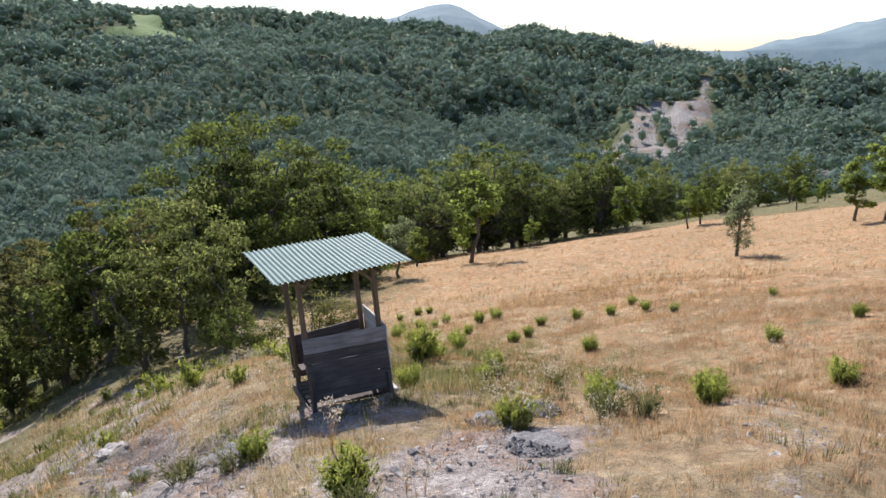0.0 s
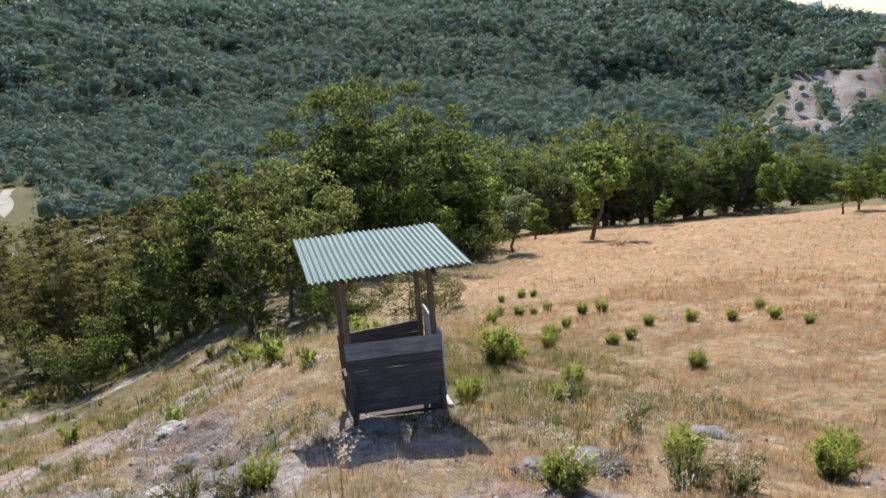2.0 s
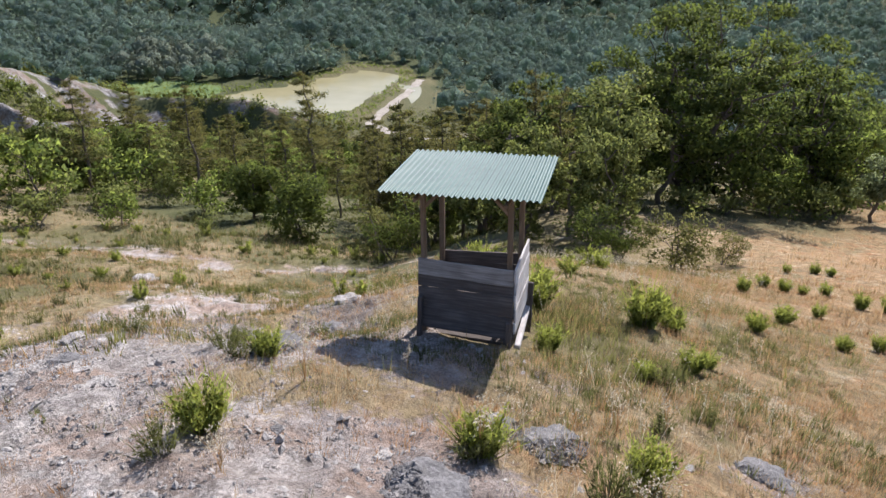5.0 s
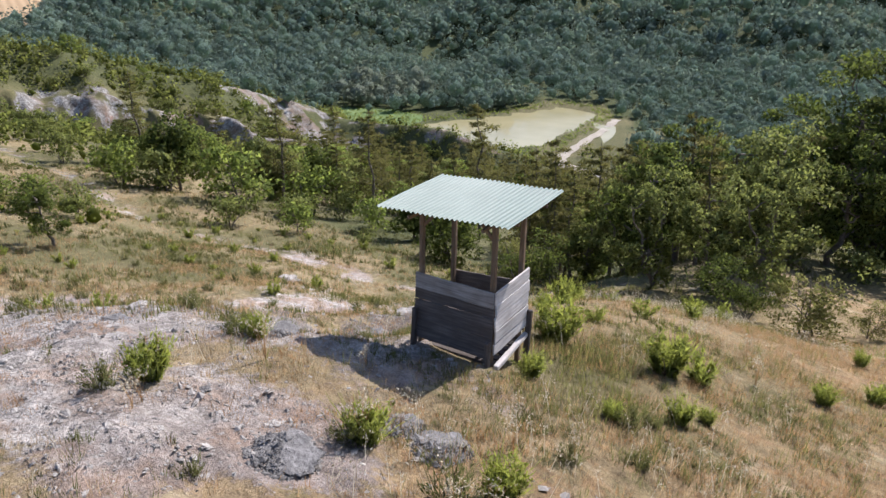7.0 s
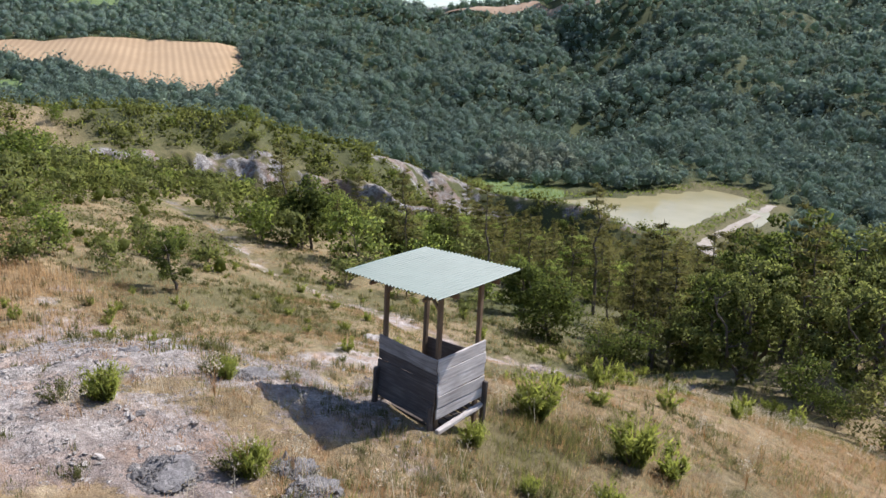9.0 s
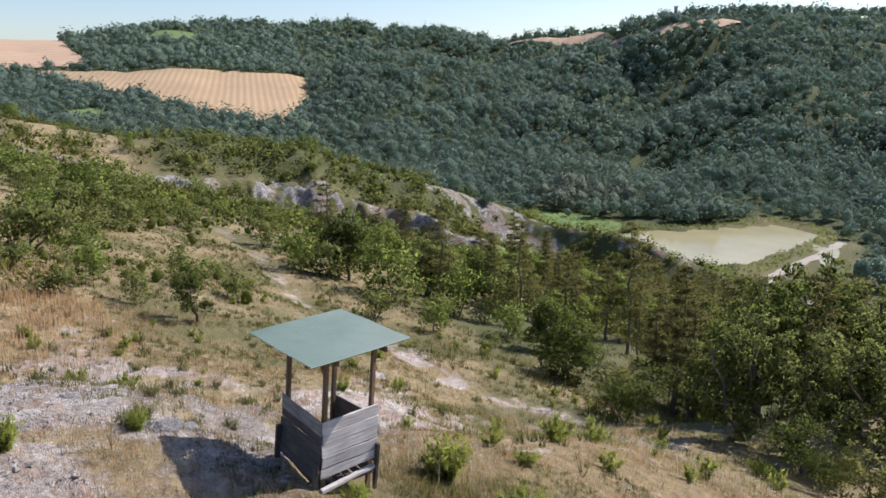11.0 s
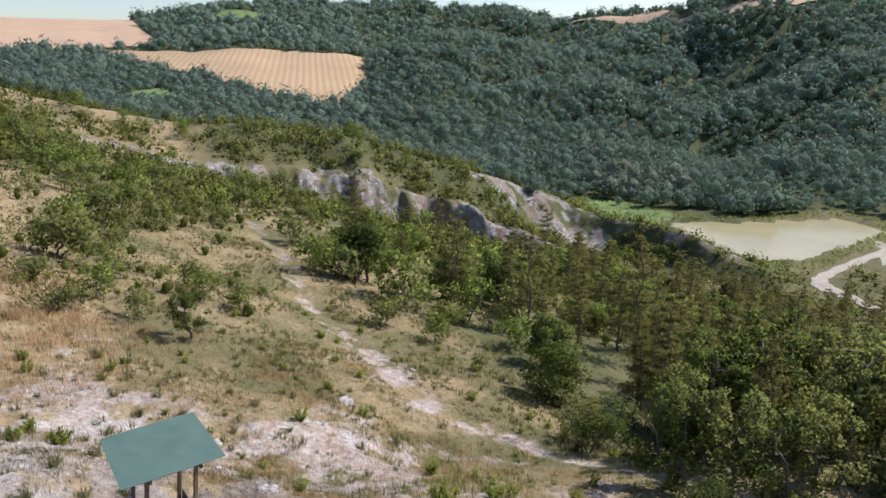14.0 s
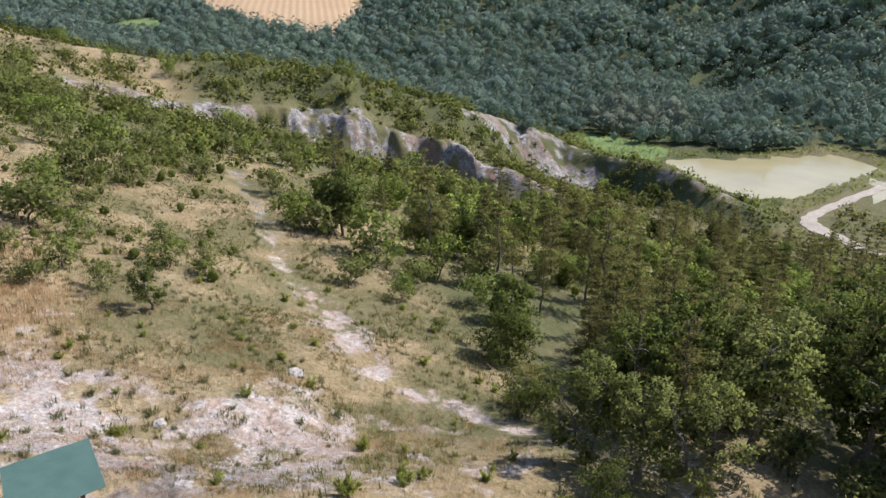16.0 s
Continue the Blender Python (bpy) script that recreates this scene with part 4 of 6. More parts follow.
def make_hide():
    hide = empty("wooden_hide")
    X0, X1, Y0, Y1 = -0.49, 0.70, -0.66, 0.27
    posts = [(-0.43, -0.60), (0.64, -0.59), (0.64, 0.20), (-0.43, 0.20)]
    for k, (x, y) in enumerate(posts):
        plank("post", hide, (2.35, 0.07, 0.065), (x, y, 0.82), (0, -90, 0), POST, "brown timber post", 0.006, k)
    corrugated(hide)
    # beams under the sheet
    for k, y in enumerate((-0.60, 0.20)):
        plank("roof_beam", hide, (1.72, 0.05, 0.07), (0.10, y, 1.955), (0, -1.9, 0), POST, "", 0.004, 10 + k)
    for k, x in enumerate((-0.43, 0.64)):
        plank("roof_rafter", hide, (1.45, 0.045, 0.05), (x, -0.2, 1.90 + 0.03 * k), (0, 0, 90), POST, "", 0.004, 14 + k)
    for k, (x, s) in enumerate(((-0.30, 1), (0.52, -1))):
        plank("brace", hide, (0.34, 0.03, 0.045), (x, -0.60, 1.82), (0, -45 * s, 0), POST, "", 0.003, 17 + k)
    mid, wide = (X0 + X1) / 2, X1 - X0
    # front: two upper boards, then two lower ones that lean out on short legs
    front = [(0.205, 0.975, -0.66, 0, "pale grey top board"), (0.15, 0.80, -0.645, 0, ""), (0.25, 0.603, -0.675, 3, ""), (0.27, 0.345, -0.70, 5, "")]
    for k, (h, z, y, tilt, label) in enumerate(front):
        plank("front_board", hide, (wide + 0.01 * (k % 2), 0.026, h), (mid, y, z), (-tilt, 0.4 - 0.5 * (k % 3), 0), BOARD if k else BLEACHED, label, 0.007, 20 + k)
    for k, x in enumerate((X0 + 0.03, X1 - 0.03)):
        plank("front_leg", hide, (0.86 if k == 0 else 0.62, 0.085, 0.055), (x, -0.735 + 0.02 * k, 0.20 if k == 0 else 0.12), (0, -90 + 3 * (1 - 2 * k), 0), BOARD, "", 0.008, 30 + k)
    # added dark board that stands in for the ground shade under the front
    plank("front_skirt", hide, (wide - 0.06, 0.024, 0.10), (mid, -0.60, 0.05), (0, 0.5, 0), BOARD, "", 0.006, 34)
    # side facing the meadow
    dm, dd = (Y0 + Y1) / 2, Y1 - Y0
    z = 1.0
    for k, h in enumerate((0.17, 0.165, 0.18, 0.16, 0.14)):
        plank("side_board", hide, (dd, 0.026, h - 0.004), (X1 + 0.02 + 0.004 * (k % 2), dm + 0.012 * (k % 2), z), (0, -0.3 + 0.6 * (k % 2), 90), SUNLIT_BOARD, "silver-grey board, lightened for the sun on it", 0.007, 40 + k)
        z -= h
    plank("side_rail", hide, (0.96, 0.07, 0.06), (X1 + 0.05, -0.19, 0.12), (0, -3, 92), SUNLIT_BOARD, "pale round rail", 0.010, 47)
    plank("corner_stake", hide, (0.72, 0.05, 0.08), (X1 + 0.055, 0.26, 0.14), (0, -88, 0), BOARD, "", 0.008, 48)
    # back, low inside wall of three boards
    z = 0.75
    for k, h in enumerate((0.16, 0.18, 0.19, 0.14)):
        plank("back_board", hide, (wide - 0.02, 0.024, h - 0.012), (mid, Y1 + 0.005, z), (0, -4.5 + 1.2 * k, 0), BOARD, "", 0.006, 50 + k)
        z -= h
    # open side: one low board, a cross bar and the floor
    plank("sill_board", hide, (dd, 0.024, 0.11), (X0 - 0.01, dm, 0.02), (0, 1, 90), BOARD, "", 0.006, 60)
    plank("seat_plank", hide, (1.10, 0.20, 0.03), (mid - 0.06, -0.35, 0.565), (0, 0, 0), BOARD, "pale seat plank", 0.004, 61)
    for k in range(6):
        plank("floor_slat", hide, (wide - 0.04, 0.11, 0.024), (mid, -0.57 + 0.145 * k, 0.09), (0, 0, 0.5 * (k % 3 - 1)), BOARD, "", 0.004, 62 + k)
    for k, x in enumerate((X0 + 0.06, X1 - 0.06)):
        plank("floor_bearer", hide, (dd, 0.07, 0.08), (x, dm, 0.035), (0, 0, 90), BOARD, "", 0.004, 70 + k)
    return tagged(hide, "small weathered wooden hide with a green corrugated roof", "hide")


make_hide()

# ---- plants ----
def cards(centres, length, width, rng, droop=0.0, out=None):
    """Leaf-like diamonds, one round each centre."""
    n = len(centres)
    d = rng.normal(size=(n, 3))
    if out is not None:
        d = d * 0.75 + out
    d[:, 2] -= droop
    d /= np.linalg.norm(d, axis=1, keepdims=True)
    s = np.cross(d, rng.normal(size=(n, 3)))
    s /= np.linalg.norm(s, axis=1, keepdims=True) + 1e-9
    L = (length * rng.uniform(0.6, 1.3, n))[:, None]
    Wd = (width * rng.uniform(0.6, 1.3, n))[:, None]
    fold = np.cross(d, s) * Wd * 0.35
    v = np.stack([centres - d * L * 0.5, centres + s * Wd * 0.5 + fold, centres + d * L * 0.5, centres - s * Wd * 0.5 + fold], 1)
    f = np.arange(n * 4).reshape(n, 4)
    return v.reshape(-1, 3), f


def tube(path, radii, sides=6):
    """A tapered tube along points."""
    verts, faces = [], []
    for i, (p, r) in enumerate(zip(path, radii)):
        d = (path[min(i + 1, len(path) - 1)] - path[max(i - 1, 0)]).normalized()
        a = d.orthogonal().normalized()
        b = d.cross(a)
        for k in range(sides):
            t = 2 * math.pi * k / sides
            verts.append(p + (a * math.cos(t) + b * math.sin(t)) * r)
        if i:
            o = (i - 1) * sides
            faces += [(o + k, o + (k + 1) % sides, o + sides + (k + 1) % sides, o + sides + k) for k in range(sides)]
    return verts, faces


def joined(pieces):
    V, F, o = [], [], 0
    for v, f in pieces:
        V.append(np.asarray([tuple(q) for q in v], float))
        F.append(np.asarray(f) + o)
        o += len(v)
    return np.concatenate(V), np.concatenate(F)


def bent(a, b, rng, steps=5, wob=0.06):
    a, b = Vector(a), Vector(b)
    length = (b - a).length
    return [a.lerp(b, i / steps) + Vector(rng.normal(size=3)) * wob * length * (0 < i < steps) for i in range(steps + 1)]


def broadleaf(name, height, spread, leaves, size, seed, leaf, low=0.2, clumps=46, label="", stems=1, category="tree", fill=0.32):
    """A tapered trunk with limbs, and a crown of many small leaves in uneven clumps."""
    rng = np.random.default_rng(seed)
    tree = empty(name)
    wood, tips = [], []
    for s in range(stems):
        lean = rng.normal(size=2) * 0.05 * height + (rng.normal(size=2) * spread * 0.5 if stems > 1 else 0)
        trunk = bent((rng.normal() * 0.1 * (stems > 1), rng.normal() * 0.1 * (stems > 1), -0.3), (lean[0], lean[1], height * 0.72), rng, 6, 0.02)
        r0 = height * 0.020 / math.sqrt(stems)
        wood.append(tube(trunk, np.linspace(r0 * 1.3, r0 * 0.25, 7), 7))
        for k in range(11 // stems + 2):
            u = rng.uniform(low + 0.08, 1.0)
            p = trunk[min(int(u * 6), 5)].lerp(trunk[min(int(u * 6) + 1, 6)], u * 6 % 1 if u < 1 else 0)
            t = rng.uniform(0, 2 * math.pi)
            reach = spread * rng.uniform(0.45, 0.95) * (1.15 - 0.5 * u)
            q = p + Vector((math.cos(t) * reach, math.sin(t) * reach, reach * rng.uniform(0.25, 0.9)))
            limb = bent(p, q, rng, 4, 0.07)
            wood.append(tube(limb, np.linspace(r0 * 0.5, r0 * 0.09, 5), 4))
            tips += [limb[-1], limb[3]]
    under("trunk", mesh_of("trunk", *joined(wood), BARK, True), tree)
    centres = []
    for k in range(clumps):
        if k < len(tips):
            c = np.array(tips[k])
        else:
            t, h = rng.uniform(0, 2 * math.pi), rng.uniform(low, 1.0)
            prof = math.sin(math.pi * min(1, (h - low) / (1.0 - low) * 0.82 + (0.14 if low > 0.05 else 0.26))) ** 0.6
            r = spread * prof * math.sqrt(rng.uniform(0.25, 1.0))
            c = np.array((math.cos(t) * r, math.sin(t) * r, height * h * 0.95))
        c[2] = max(c[2], height * low)
        centres.append((c, rng.uniform(0.6, 1.25) * max(spread * fill, height * 0.085)))
    per = leaves // len(centres)
    pts, outs = [], []
    for c, r in centres:
        d = rng.normal(size=(per, 3))
        d /= np.linalg.norm(d, axis=1, keepdims=True)
        d *= rng.uniform(0.35, 1.0, (per, 1)) ** 0.5
        d[:, 2] *= 0.75
        pts.append(c + d * r)
        outs.append(d * 0.9)
    pts, outs = np.concatenate(pts), np.concatenate(outs)
    v, f = cards(pts, size, size * 0.62, rng, 0.1, outs)
    mid = pts - np.array((0, 0, height * (0.35 + low * 0.5)))
    nor = mid / (np.linalg.norm(mid, axis=1, keepdims=True) + 1e-6) * 0.6 + outs * 0.9 + rng.normal(size=pts.shape) * 0.2
    nor /= np.linalg.norm(nor, axis=1, keepdims=True)
    under("crown", mesh_of("crown", v, f, leaf, True, np.repeat(nor, 4, 0)), tree)
    return tagged(tree, label, category)


def spreading_oak(name, height, spread, leaves, size, seed, leaf, limbs, label, skirt=-0.25):
    """An oak whose dark limbs fan out from a short trunk, with tufts of leaves at their ends and gaps between."""
    rng = np.random.default_rng(seed)
    tree = empty(name)
    trunk = bent((0, 0, -0.4), (rng.normal() * 0.25, rng.normal() * 0.25, height * 0.36), rng, 5, 0.015)
    r0 = height * 0.021
    wood, spots = [tube(trunk, np.linspace(r0 * 1.4, r0 * 0.8, 6), 8)], []
    for k in range(limbs):
        t = 2.4 * k + rng.uniform(-0.4, 0.4)
        up = skirt + (1 - skirt) * ((k + 0.5) / limbs) ** 0.9
        flat = math.sqrt(max(0.0, 1 - up * up))
        g = rng.uniform(0.78, 1.06)
        q = Vector((math.cos(t) * flat * spread * g, math.sin(t) * flat * spread * g, height * (0.45 + 0.50 * up * g)))
        p = trunk[int(rng.integers(1, 3)) if up < 0.2 else int(rng.integers(3, 6))]
        limb = bent(p, q, rng, 6, 0.045)
        wood.append(tube(limb, np.linspace(r0 * 0.52, r0 * 0.07, 7), 5))
        spots.append((q, 1.0))
        for j in range(4):
            u = rng.uniform(0.35, 0.98)
            a = limb[int(u * 6)].lerp(limb[min(int(u * 6) + 1, 6)], u * 6 % 1)
            d = Vector(rng.normal(size=3))
            d.z = abs(d.z) * 0.6
            b = a + d.normalized() * spread * rng.uniform(0.14, 0.34)
            wood.append(tube([a, a.lerp(b, 0.5) + Vector(rng.normal(size=3)) * 0.06, b], [r0 * 0.14, r0 * 0.09, r0 * 0.04], 3))
            spots.append((b, rng.uniform(0.55, 1.0)))
    under("trunk", mesh_of("trunk", *joined(wood), BARK, True), tree)
    per = leaves // len(spots)
    pts, outs = [], []
    for c, s in spots:
        d = rng.normal(size=(per, 3))
        d *= rng.uniform(0.1, 1, (per, 1)) ** 0.4 / np.linalg.norm(d, axis=1, keepdims=True)
        outs.append(d)
        pts.append(np.array(c) + d * np.array((1, 1, 0.5)) * spread * 0.185 * s)
    pts, outs = np.concatenate(pts), np.concatenate(outs)
    pts[:, 2] = np.maximum(pts[:, 2], height * 0.05)
    v, f = cards(pts, size, size * 0.62, rng, 0.1, outs * 0.5)
    mid = pts - np.array((0, 0, height * 0.35))
    nor = mid / (np.linalg.norm(mid, axis=1, keepdims=True) + 1e-6) * 0.7 + outs * 0.25 + np.array((0, 0, 0.35)) + rng.normal(size=pts.shape) * 0.22
    nor /= np.linalg.norm(nor, axis=1, keepdims=True)
    under("crown", mesh_of("crown", v, f, leaf, True, np.repeat(nor, 4, 0)), tree)
    return tagged(tree, label, "tree")


def pine(name, height, spread, tufts, seed, label):
    """A slim pine: a bare lower stem, whorls of branches and hanging needle tufts, thin and browning."""
    rng = np.random.default_rng(seed)
    tree = empty(name)
    top = (rng.normal() * 0.2, rng.normal() * 0.2, height)
    trunk = bent((0, 0, -0.3), top, rng, 7, 0.012)
    wood = [tube(trunk, np.linspace(height * 0.016, 0.012, 8), 6)]
    pts, outs = [], []
    n = 26
    for k in range(n):
        u = 0.30 + 0.68 * (k + rng.uniform(0, 0.8)) / n
        p = trunk[min(int(u * 7), 6)].lerp(trunk[min(int(u * 7) + 1, 7)], u * 7 % 1)
        reach = spread * (1.0 - 0.75 * ((u - 0.22) / 0.78) ** 1.3) * rng.uniform(0.55, 1.1)
        t = k * 2.4 + rng.uniform(-0.5, 0.5)
        q = p + Vector((math.cos(t), math.sin(t), rng.uniform(-0.05, 0.3))) * reach
        limb = bent(p, q, rng, 3, 0.05)
        wood.append(tube(limb, np.linspace(0.028, 0.006, 4), 3))
        m = int(tufts / n * (0.5 + reach / spread))
        for _ in range(m):
            w = rng.uniform(0.3, 1.0)
            b = np.array(Vector(p).lerp(q, w)) + rng.normal(size=3) * np.array((0.13, 0.13, 0.045)) * (0.5 + reach)
            pts.append(b)
            outs.append(np.array((math.cos(t), math.sin(t), 0.35)) * 0.8)
    under("trunk", mesh_of("trunk", *joined(wood), BARK, True), tree)
    v, f = cards(np.array(pts), 0.34, 0.06, rng, -0.1, np.array(outs))
    nor = np.array(outs) * 0.5 + np.array((0, 0, 0.6)) + rng.normal(size=(len(pts), 3)) * 0.3
    nor /= np.linalg.norm(nor, axis=1, keepdims=True)
    under("needles", mesh_of("needles", v, f, PINE, True, np.repeat(nor, 4, 0)), tree)
    return tagged(tree, label, "pine")


def tuft(n, height, width, fan, rng, bend=0.25, seg=2, base=0.08):
    """Blades that fan out from a base; each blade is a strip that narrows to its tip."""
    t = rng.uniform(0, 2 * math.pi, n)
    r = base * np.sqrt(rng.uniform(0, 1, n))
    foot = np.stack([r * np.cos(t), r * np.sin(t), np.full(n, -0.03)], -1)
    h = height * rng.uniform(0.5, 1.05, n)
    lean = fan * rng.uniform(0.1, 1.0, n)
    t2 = t + rng.normal(size=n) * 0.7
    d = np.stack([np.cos(t2), np.sin(t2), np.zeros(n)], -1)
    side = np.stack([-np.sin(t2 + rng.uniform(-1, 1, n)), np.cos(t2), np.zeros(n)], -1)
    V, F = [], []
    rows = []
    for k in range(seg + 1):
        u = k / seg
        p = foot + d * (lean * h * (u + bend * u * u))[:, None] + np.array((0, 0, 1)) * (h * (u - 0.12 * u * u))[:, None]
        w = width * (1 - 0.85 * u)
        rows.append((p - side * w / 2, p + side * w / 2))
    pts = np.stack([q for pair in rows for q in pair], 1)
    f = np.array([(2 * k, 2 * k + 1, 2 * k + 3, 2 * k + 2) for k in range(seg)])
    off = (np.arange(n) * 2 * (seg + 1))[:, None, None]
    return pts.reshape(-1, 3), (f[None] + off).reshape(-1, 4)


def shrub(name, height, n, leaves, fan, seed, leaf, label, size=0.075, spread=0.12):
    """A broom or herb bush: woody stems and a rounded, uneven head of small upright leaves."""
    rng = np.random.default_rng(seed)
    bush = empty(name)
    v, f = tuft(max(8, n // 5), height * 0.85, 0.012, fan, rng, 0.1, 2, spread * 0.6)
    under("woody_base", mesh_of("woody_base", v, f, TWIG), bush)
    sv, sf = tuft(n, height * 1.12, 0.011, fan * 1.1, rng, 0.15, 2, spread)
    m = max(12, n // 5)
    t, lean = rng.uniform(0, 2 * math.pi, m), fan * rng.uniform(0.02, 1.0, m) ** 0.8
    tall = height * rng.uniform(0.55, 1.12, m) * (1.05 - 0.35 * lean / fan)
    own, u = rng.integers(0, m, leaves), rng.uniform(0.22, 1.05, leaves)
    flat = np.stack([np.cos(t), np.sin(t), np.zeros(m)], -1)[own]
    c = flat * (spread * 0.5 + lean[own] * tall[own] * u * (0.7 + 0.3 * u))[:, None] + rng.normal(size=(leaves, 3)) * 0.055 * height
    c[:, 2] = np.clip(c[:, 2] + tall[own] * u, 0.05 * height, None)
    d = flat * lean[own][:, None] + np.array((0, 0, 0.5))
    up = d * 1.3 + np.array((0, 0, 0.6))
    lv, lf = cards(c, size, size * 0.24, rng, 0.0, up)
    nor = d * 0.7 + np.array((0, 0, 0.35)) + rng.normal(size=d.shape) * 0.5
    nor /= np.linalg.norm(nor, axis=1, keepdims=True)
    V, F = joined([(sv, sf), (lv, lf)])
    N = np.concatenate([np.tile((0.0, 0.0, 1.0), (len(sv), 1)), np.repeat(nor, 4, 0)])
    under("foliage", mesh_of("foliage", V, F, leaf, True, N), bush)
    return tagged(bush, label, "shrub")


def scatter(kinds, spots, group, rng, lo=0.8, hi=1.2, sink=0.0):
    """Set copies of the kinds at the spots (x, y, size)."""
    for k, (x, y, s) in enumerate(spots):
        src = kinds[k % len(kinds)]
        g = s * rng.uniform(lo, hi)
        m = Matrix.Translation((x, y, ground(x, y) - sink)) @ Euler((0, 0, rng.uniform(0, 2 * math.pi))).to_matrix().to_4x4()
        ob = copy_thing(src, m)
        ob.scale = (g, g, g * rng.uniform(0.9, 1.12))
        tagged(ob, group=group)


def retire(kinds):
    for ob in kinds:
        for o in (*ob.children_recursive, ob):
            bpy.data.objects.remove(o)


def spread_spots(n, box, rng, gap, keep, lo=0.75, hi=1.3):
    """Random spots in a box, at least gap apart, where keep(x, y) holds."""
    got = []
    for _ in range(n * 60):
        if len(got) >= n:
            break
        x, y = rng.uniform(box[0], box[1]), rng.uniform(box[2], box[3])
        if keep(x, y) and all((x - a) ** 2 + (y - b) ** 2 > gap * gap for a, b, _ in got):
            got.append((x, y, rng.uniform(lo, hi)))
    return got


rng = np.random.default_rng(11)

# tall oaks: the great one beside the hide, its grove, and the line of trees below the meadow
oaks = [spreading_oak("oak_tree", 12.0, 4.6, 6800, 0.31, 100 + k, (OAK, OLIVE, OAK)[k], 26, "tall dark green oak at the meadow's edge", -0.7) for k in range(3)]
great = spreading_oak("oak_tree", 13.0, 5.7, 30000, 0.23, 120, OAK, 38, "great spreading oak behind the wooden hide", -0.75)
great.location = (5.3, 34.5, ground(5.3, 34.5))
tagged(great, group="trees of the grove")
grove = [(12, 39, 0.92), (9.5, 46, 0.95), (16, 50, 0.9), (-1.5, 38, 0.7), (1.5, 45, 0.85), (21, 62, 0.85), (-7, 44, 0.65), (6, 56, 0.9), (15, 60, 0.95)]
scatter(oaks, grove, "trees of the grove", rng, 0.95, 1.05)
edge = [(29, 70, 0.75), (35, 73, 0.8), (41, 77, 0.72), (46, 75, 0.85), (50, 80, 0.95), (55, 80, 0.9), (60, 85, 0.85), (64, 82, 0.7), (70, 86, 0.8), (75, 83, 0.9), (80, 90, 0.9), (87, 92, 0.7), (94, 92, 0.75), (101, 96, 0.7), (116, 104, 0.75), (128, 104, 0.7), (138, 106, 0.65), (148, 108, 0.75), (156, 104, 0.7), (122, 96, 0.6), (163, 110, 0.75),
        (109, 90, 0.7), (117, 90, 0.65), (34, 82, 0.9), (44, 86, 0.9), (54, 92, 0.95), (68, 95, 0.95), (86, 100, 0.9), (104, 100, 0.8), (25, 76, 0.85)]
scatter(oaks, edge, "tree line below the meadow", rng, 1.25, 1.7)
retire(oaks)

# young trees standing in the dry meadow
young = [broadleaf("young_tree", 5.4, 1.3, 3600, 0.18, 140 + k, LIME, 0.2, 34, "slim young tree standing in the dry meadow", 1, "tree", 0.34) for k in range(2)]
silver = broadleaf("young_tree", 5.0, 0.85, 2600, 0.15, 150, PALE, 0.2, 40, "slim grey-green young tree in the dry meadow", 1, "tree", 0.62)
silver.location = (33.5, 20.3, ground(33.5, 20.3))
tagged(silver, group="young trees of the meadow")
pale = broadleaf("young_tree", 4.6, 1.25, 2800, 0.16, 152, PALE, 0.2, 30, "small pale leafy tree at the meadow's edge", 1, "tree", 0.4)
pale.location = (15.3, 33.2, ground(15.3, 33.2))
tagged(pale, group="young trees of the meadow")
scatter(young, [(24, 38.6, 1.6), (70, 70.5, 2.0), (62, 51.2, 1.0), (65.5, 52.2, 1.2), (57, 27.2, 1.2), (58.5, 25.6, 1.65), (46, 62, 0.75), (22, 45, 0.8), (90, 56.3, 0.9), (97, 60, 0.8), (108, 64, 0.8), (118, 72, 0.9), (92, 72, 1.1)], "young trees of the meadow", rng, 0.95, 1.05)
retire(young)

# small broadleaf trees and thickets on the slopes
small = [broadleaf("small_tree", 5.0, 2.0, 4200, 0.24, 160 + k, (OLIVE, LIME, OAK)[k], 0.08, 30, "bushy green small tree on the slope", 1 + k % 2, "tree", 0.42) for k in range(3)]
lone = [(-23.6, 6.0, 0.55), (-1.9, 17.6, 0.75), (-0.3, 18.8, 0.8), (-3.4, 21.6, 0.95), (-5.0, 24.0, 1.0), (-7.8, 25.6, 0.8),
        (-3.0, 25.5, 1.15), (1.8, 19.8, 0.8), (1.0, 24.5, 1.2), (-9.6, 30.5, 1.0), (-6.0, 31.5, 1.2), (-1.0, 28.5, 1.25),
        (3.5, 28.5, 1.1),  (-12.0, 33.0, 1.0), (-14.5, 38.0, 1.2)]
near = [broadleaf("small_tree", 6.0, 1.9, 4200, 0.18, 165 + k, (OAK, OLIVE, OLIVE)[k], (0.22, 0.12, 0.26)[k], 44, "leafy green small tree at the wood's edge", 1 + k % 2, "tree", 0.27) for k in range(3)]
scatter(near, lone, "small trees round the hide", rng, 0.95, 1.05)
lit = broadleaf("small_tree", 5.0, 2.0, 3200, 0.19, 169, LIME, 0.04, 40, "bright yellow-green tree in the grove", 1, "tree", 0.38)
scatter([lit], [(13.5, 39, 1.5), (17.8, 47, 1.5), (10.2, 33.0, 0.7), (20.5, 56, 1.5)], "small trees round the hide", rng, 0.95, 1.05)
retire([*near, lit])
bush = broadleaf("oak_bush", 4.4, 2.2, 6000, 0.19, 168, OAK, 0.06, 44, "dense dark green oak bush beside the track", 2, "bush", 0.36)
bush.location = (-16.6, 25.8, ground(-16.6, 25.8))
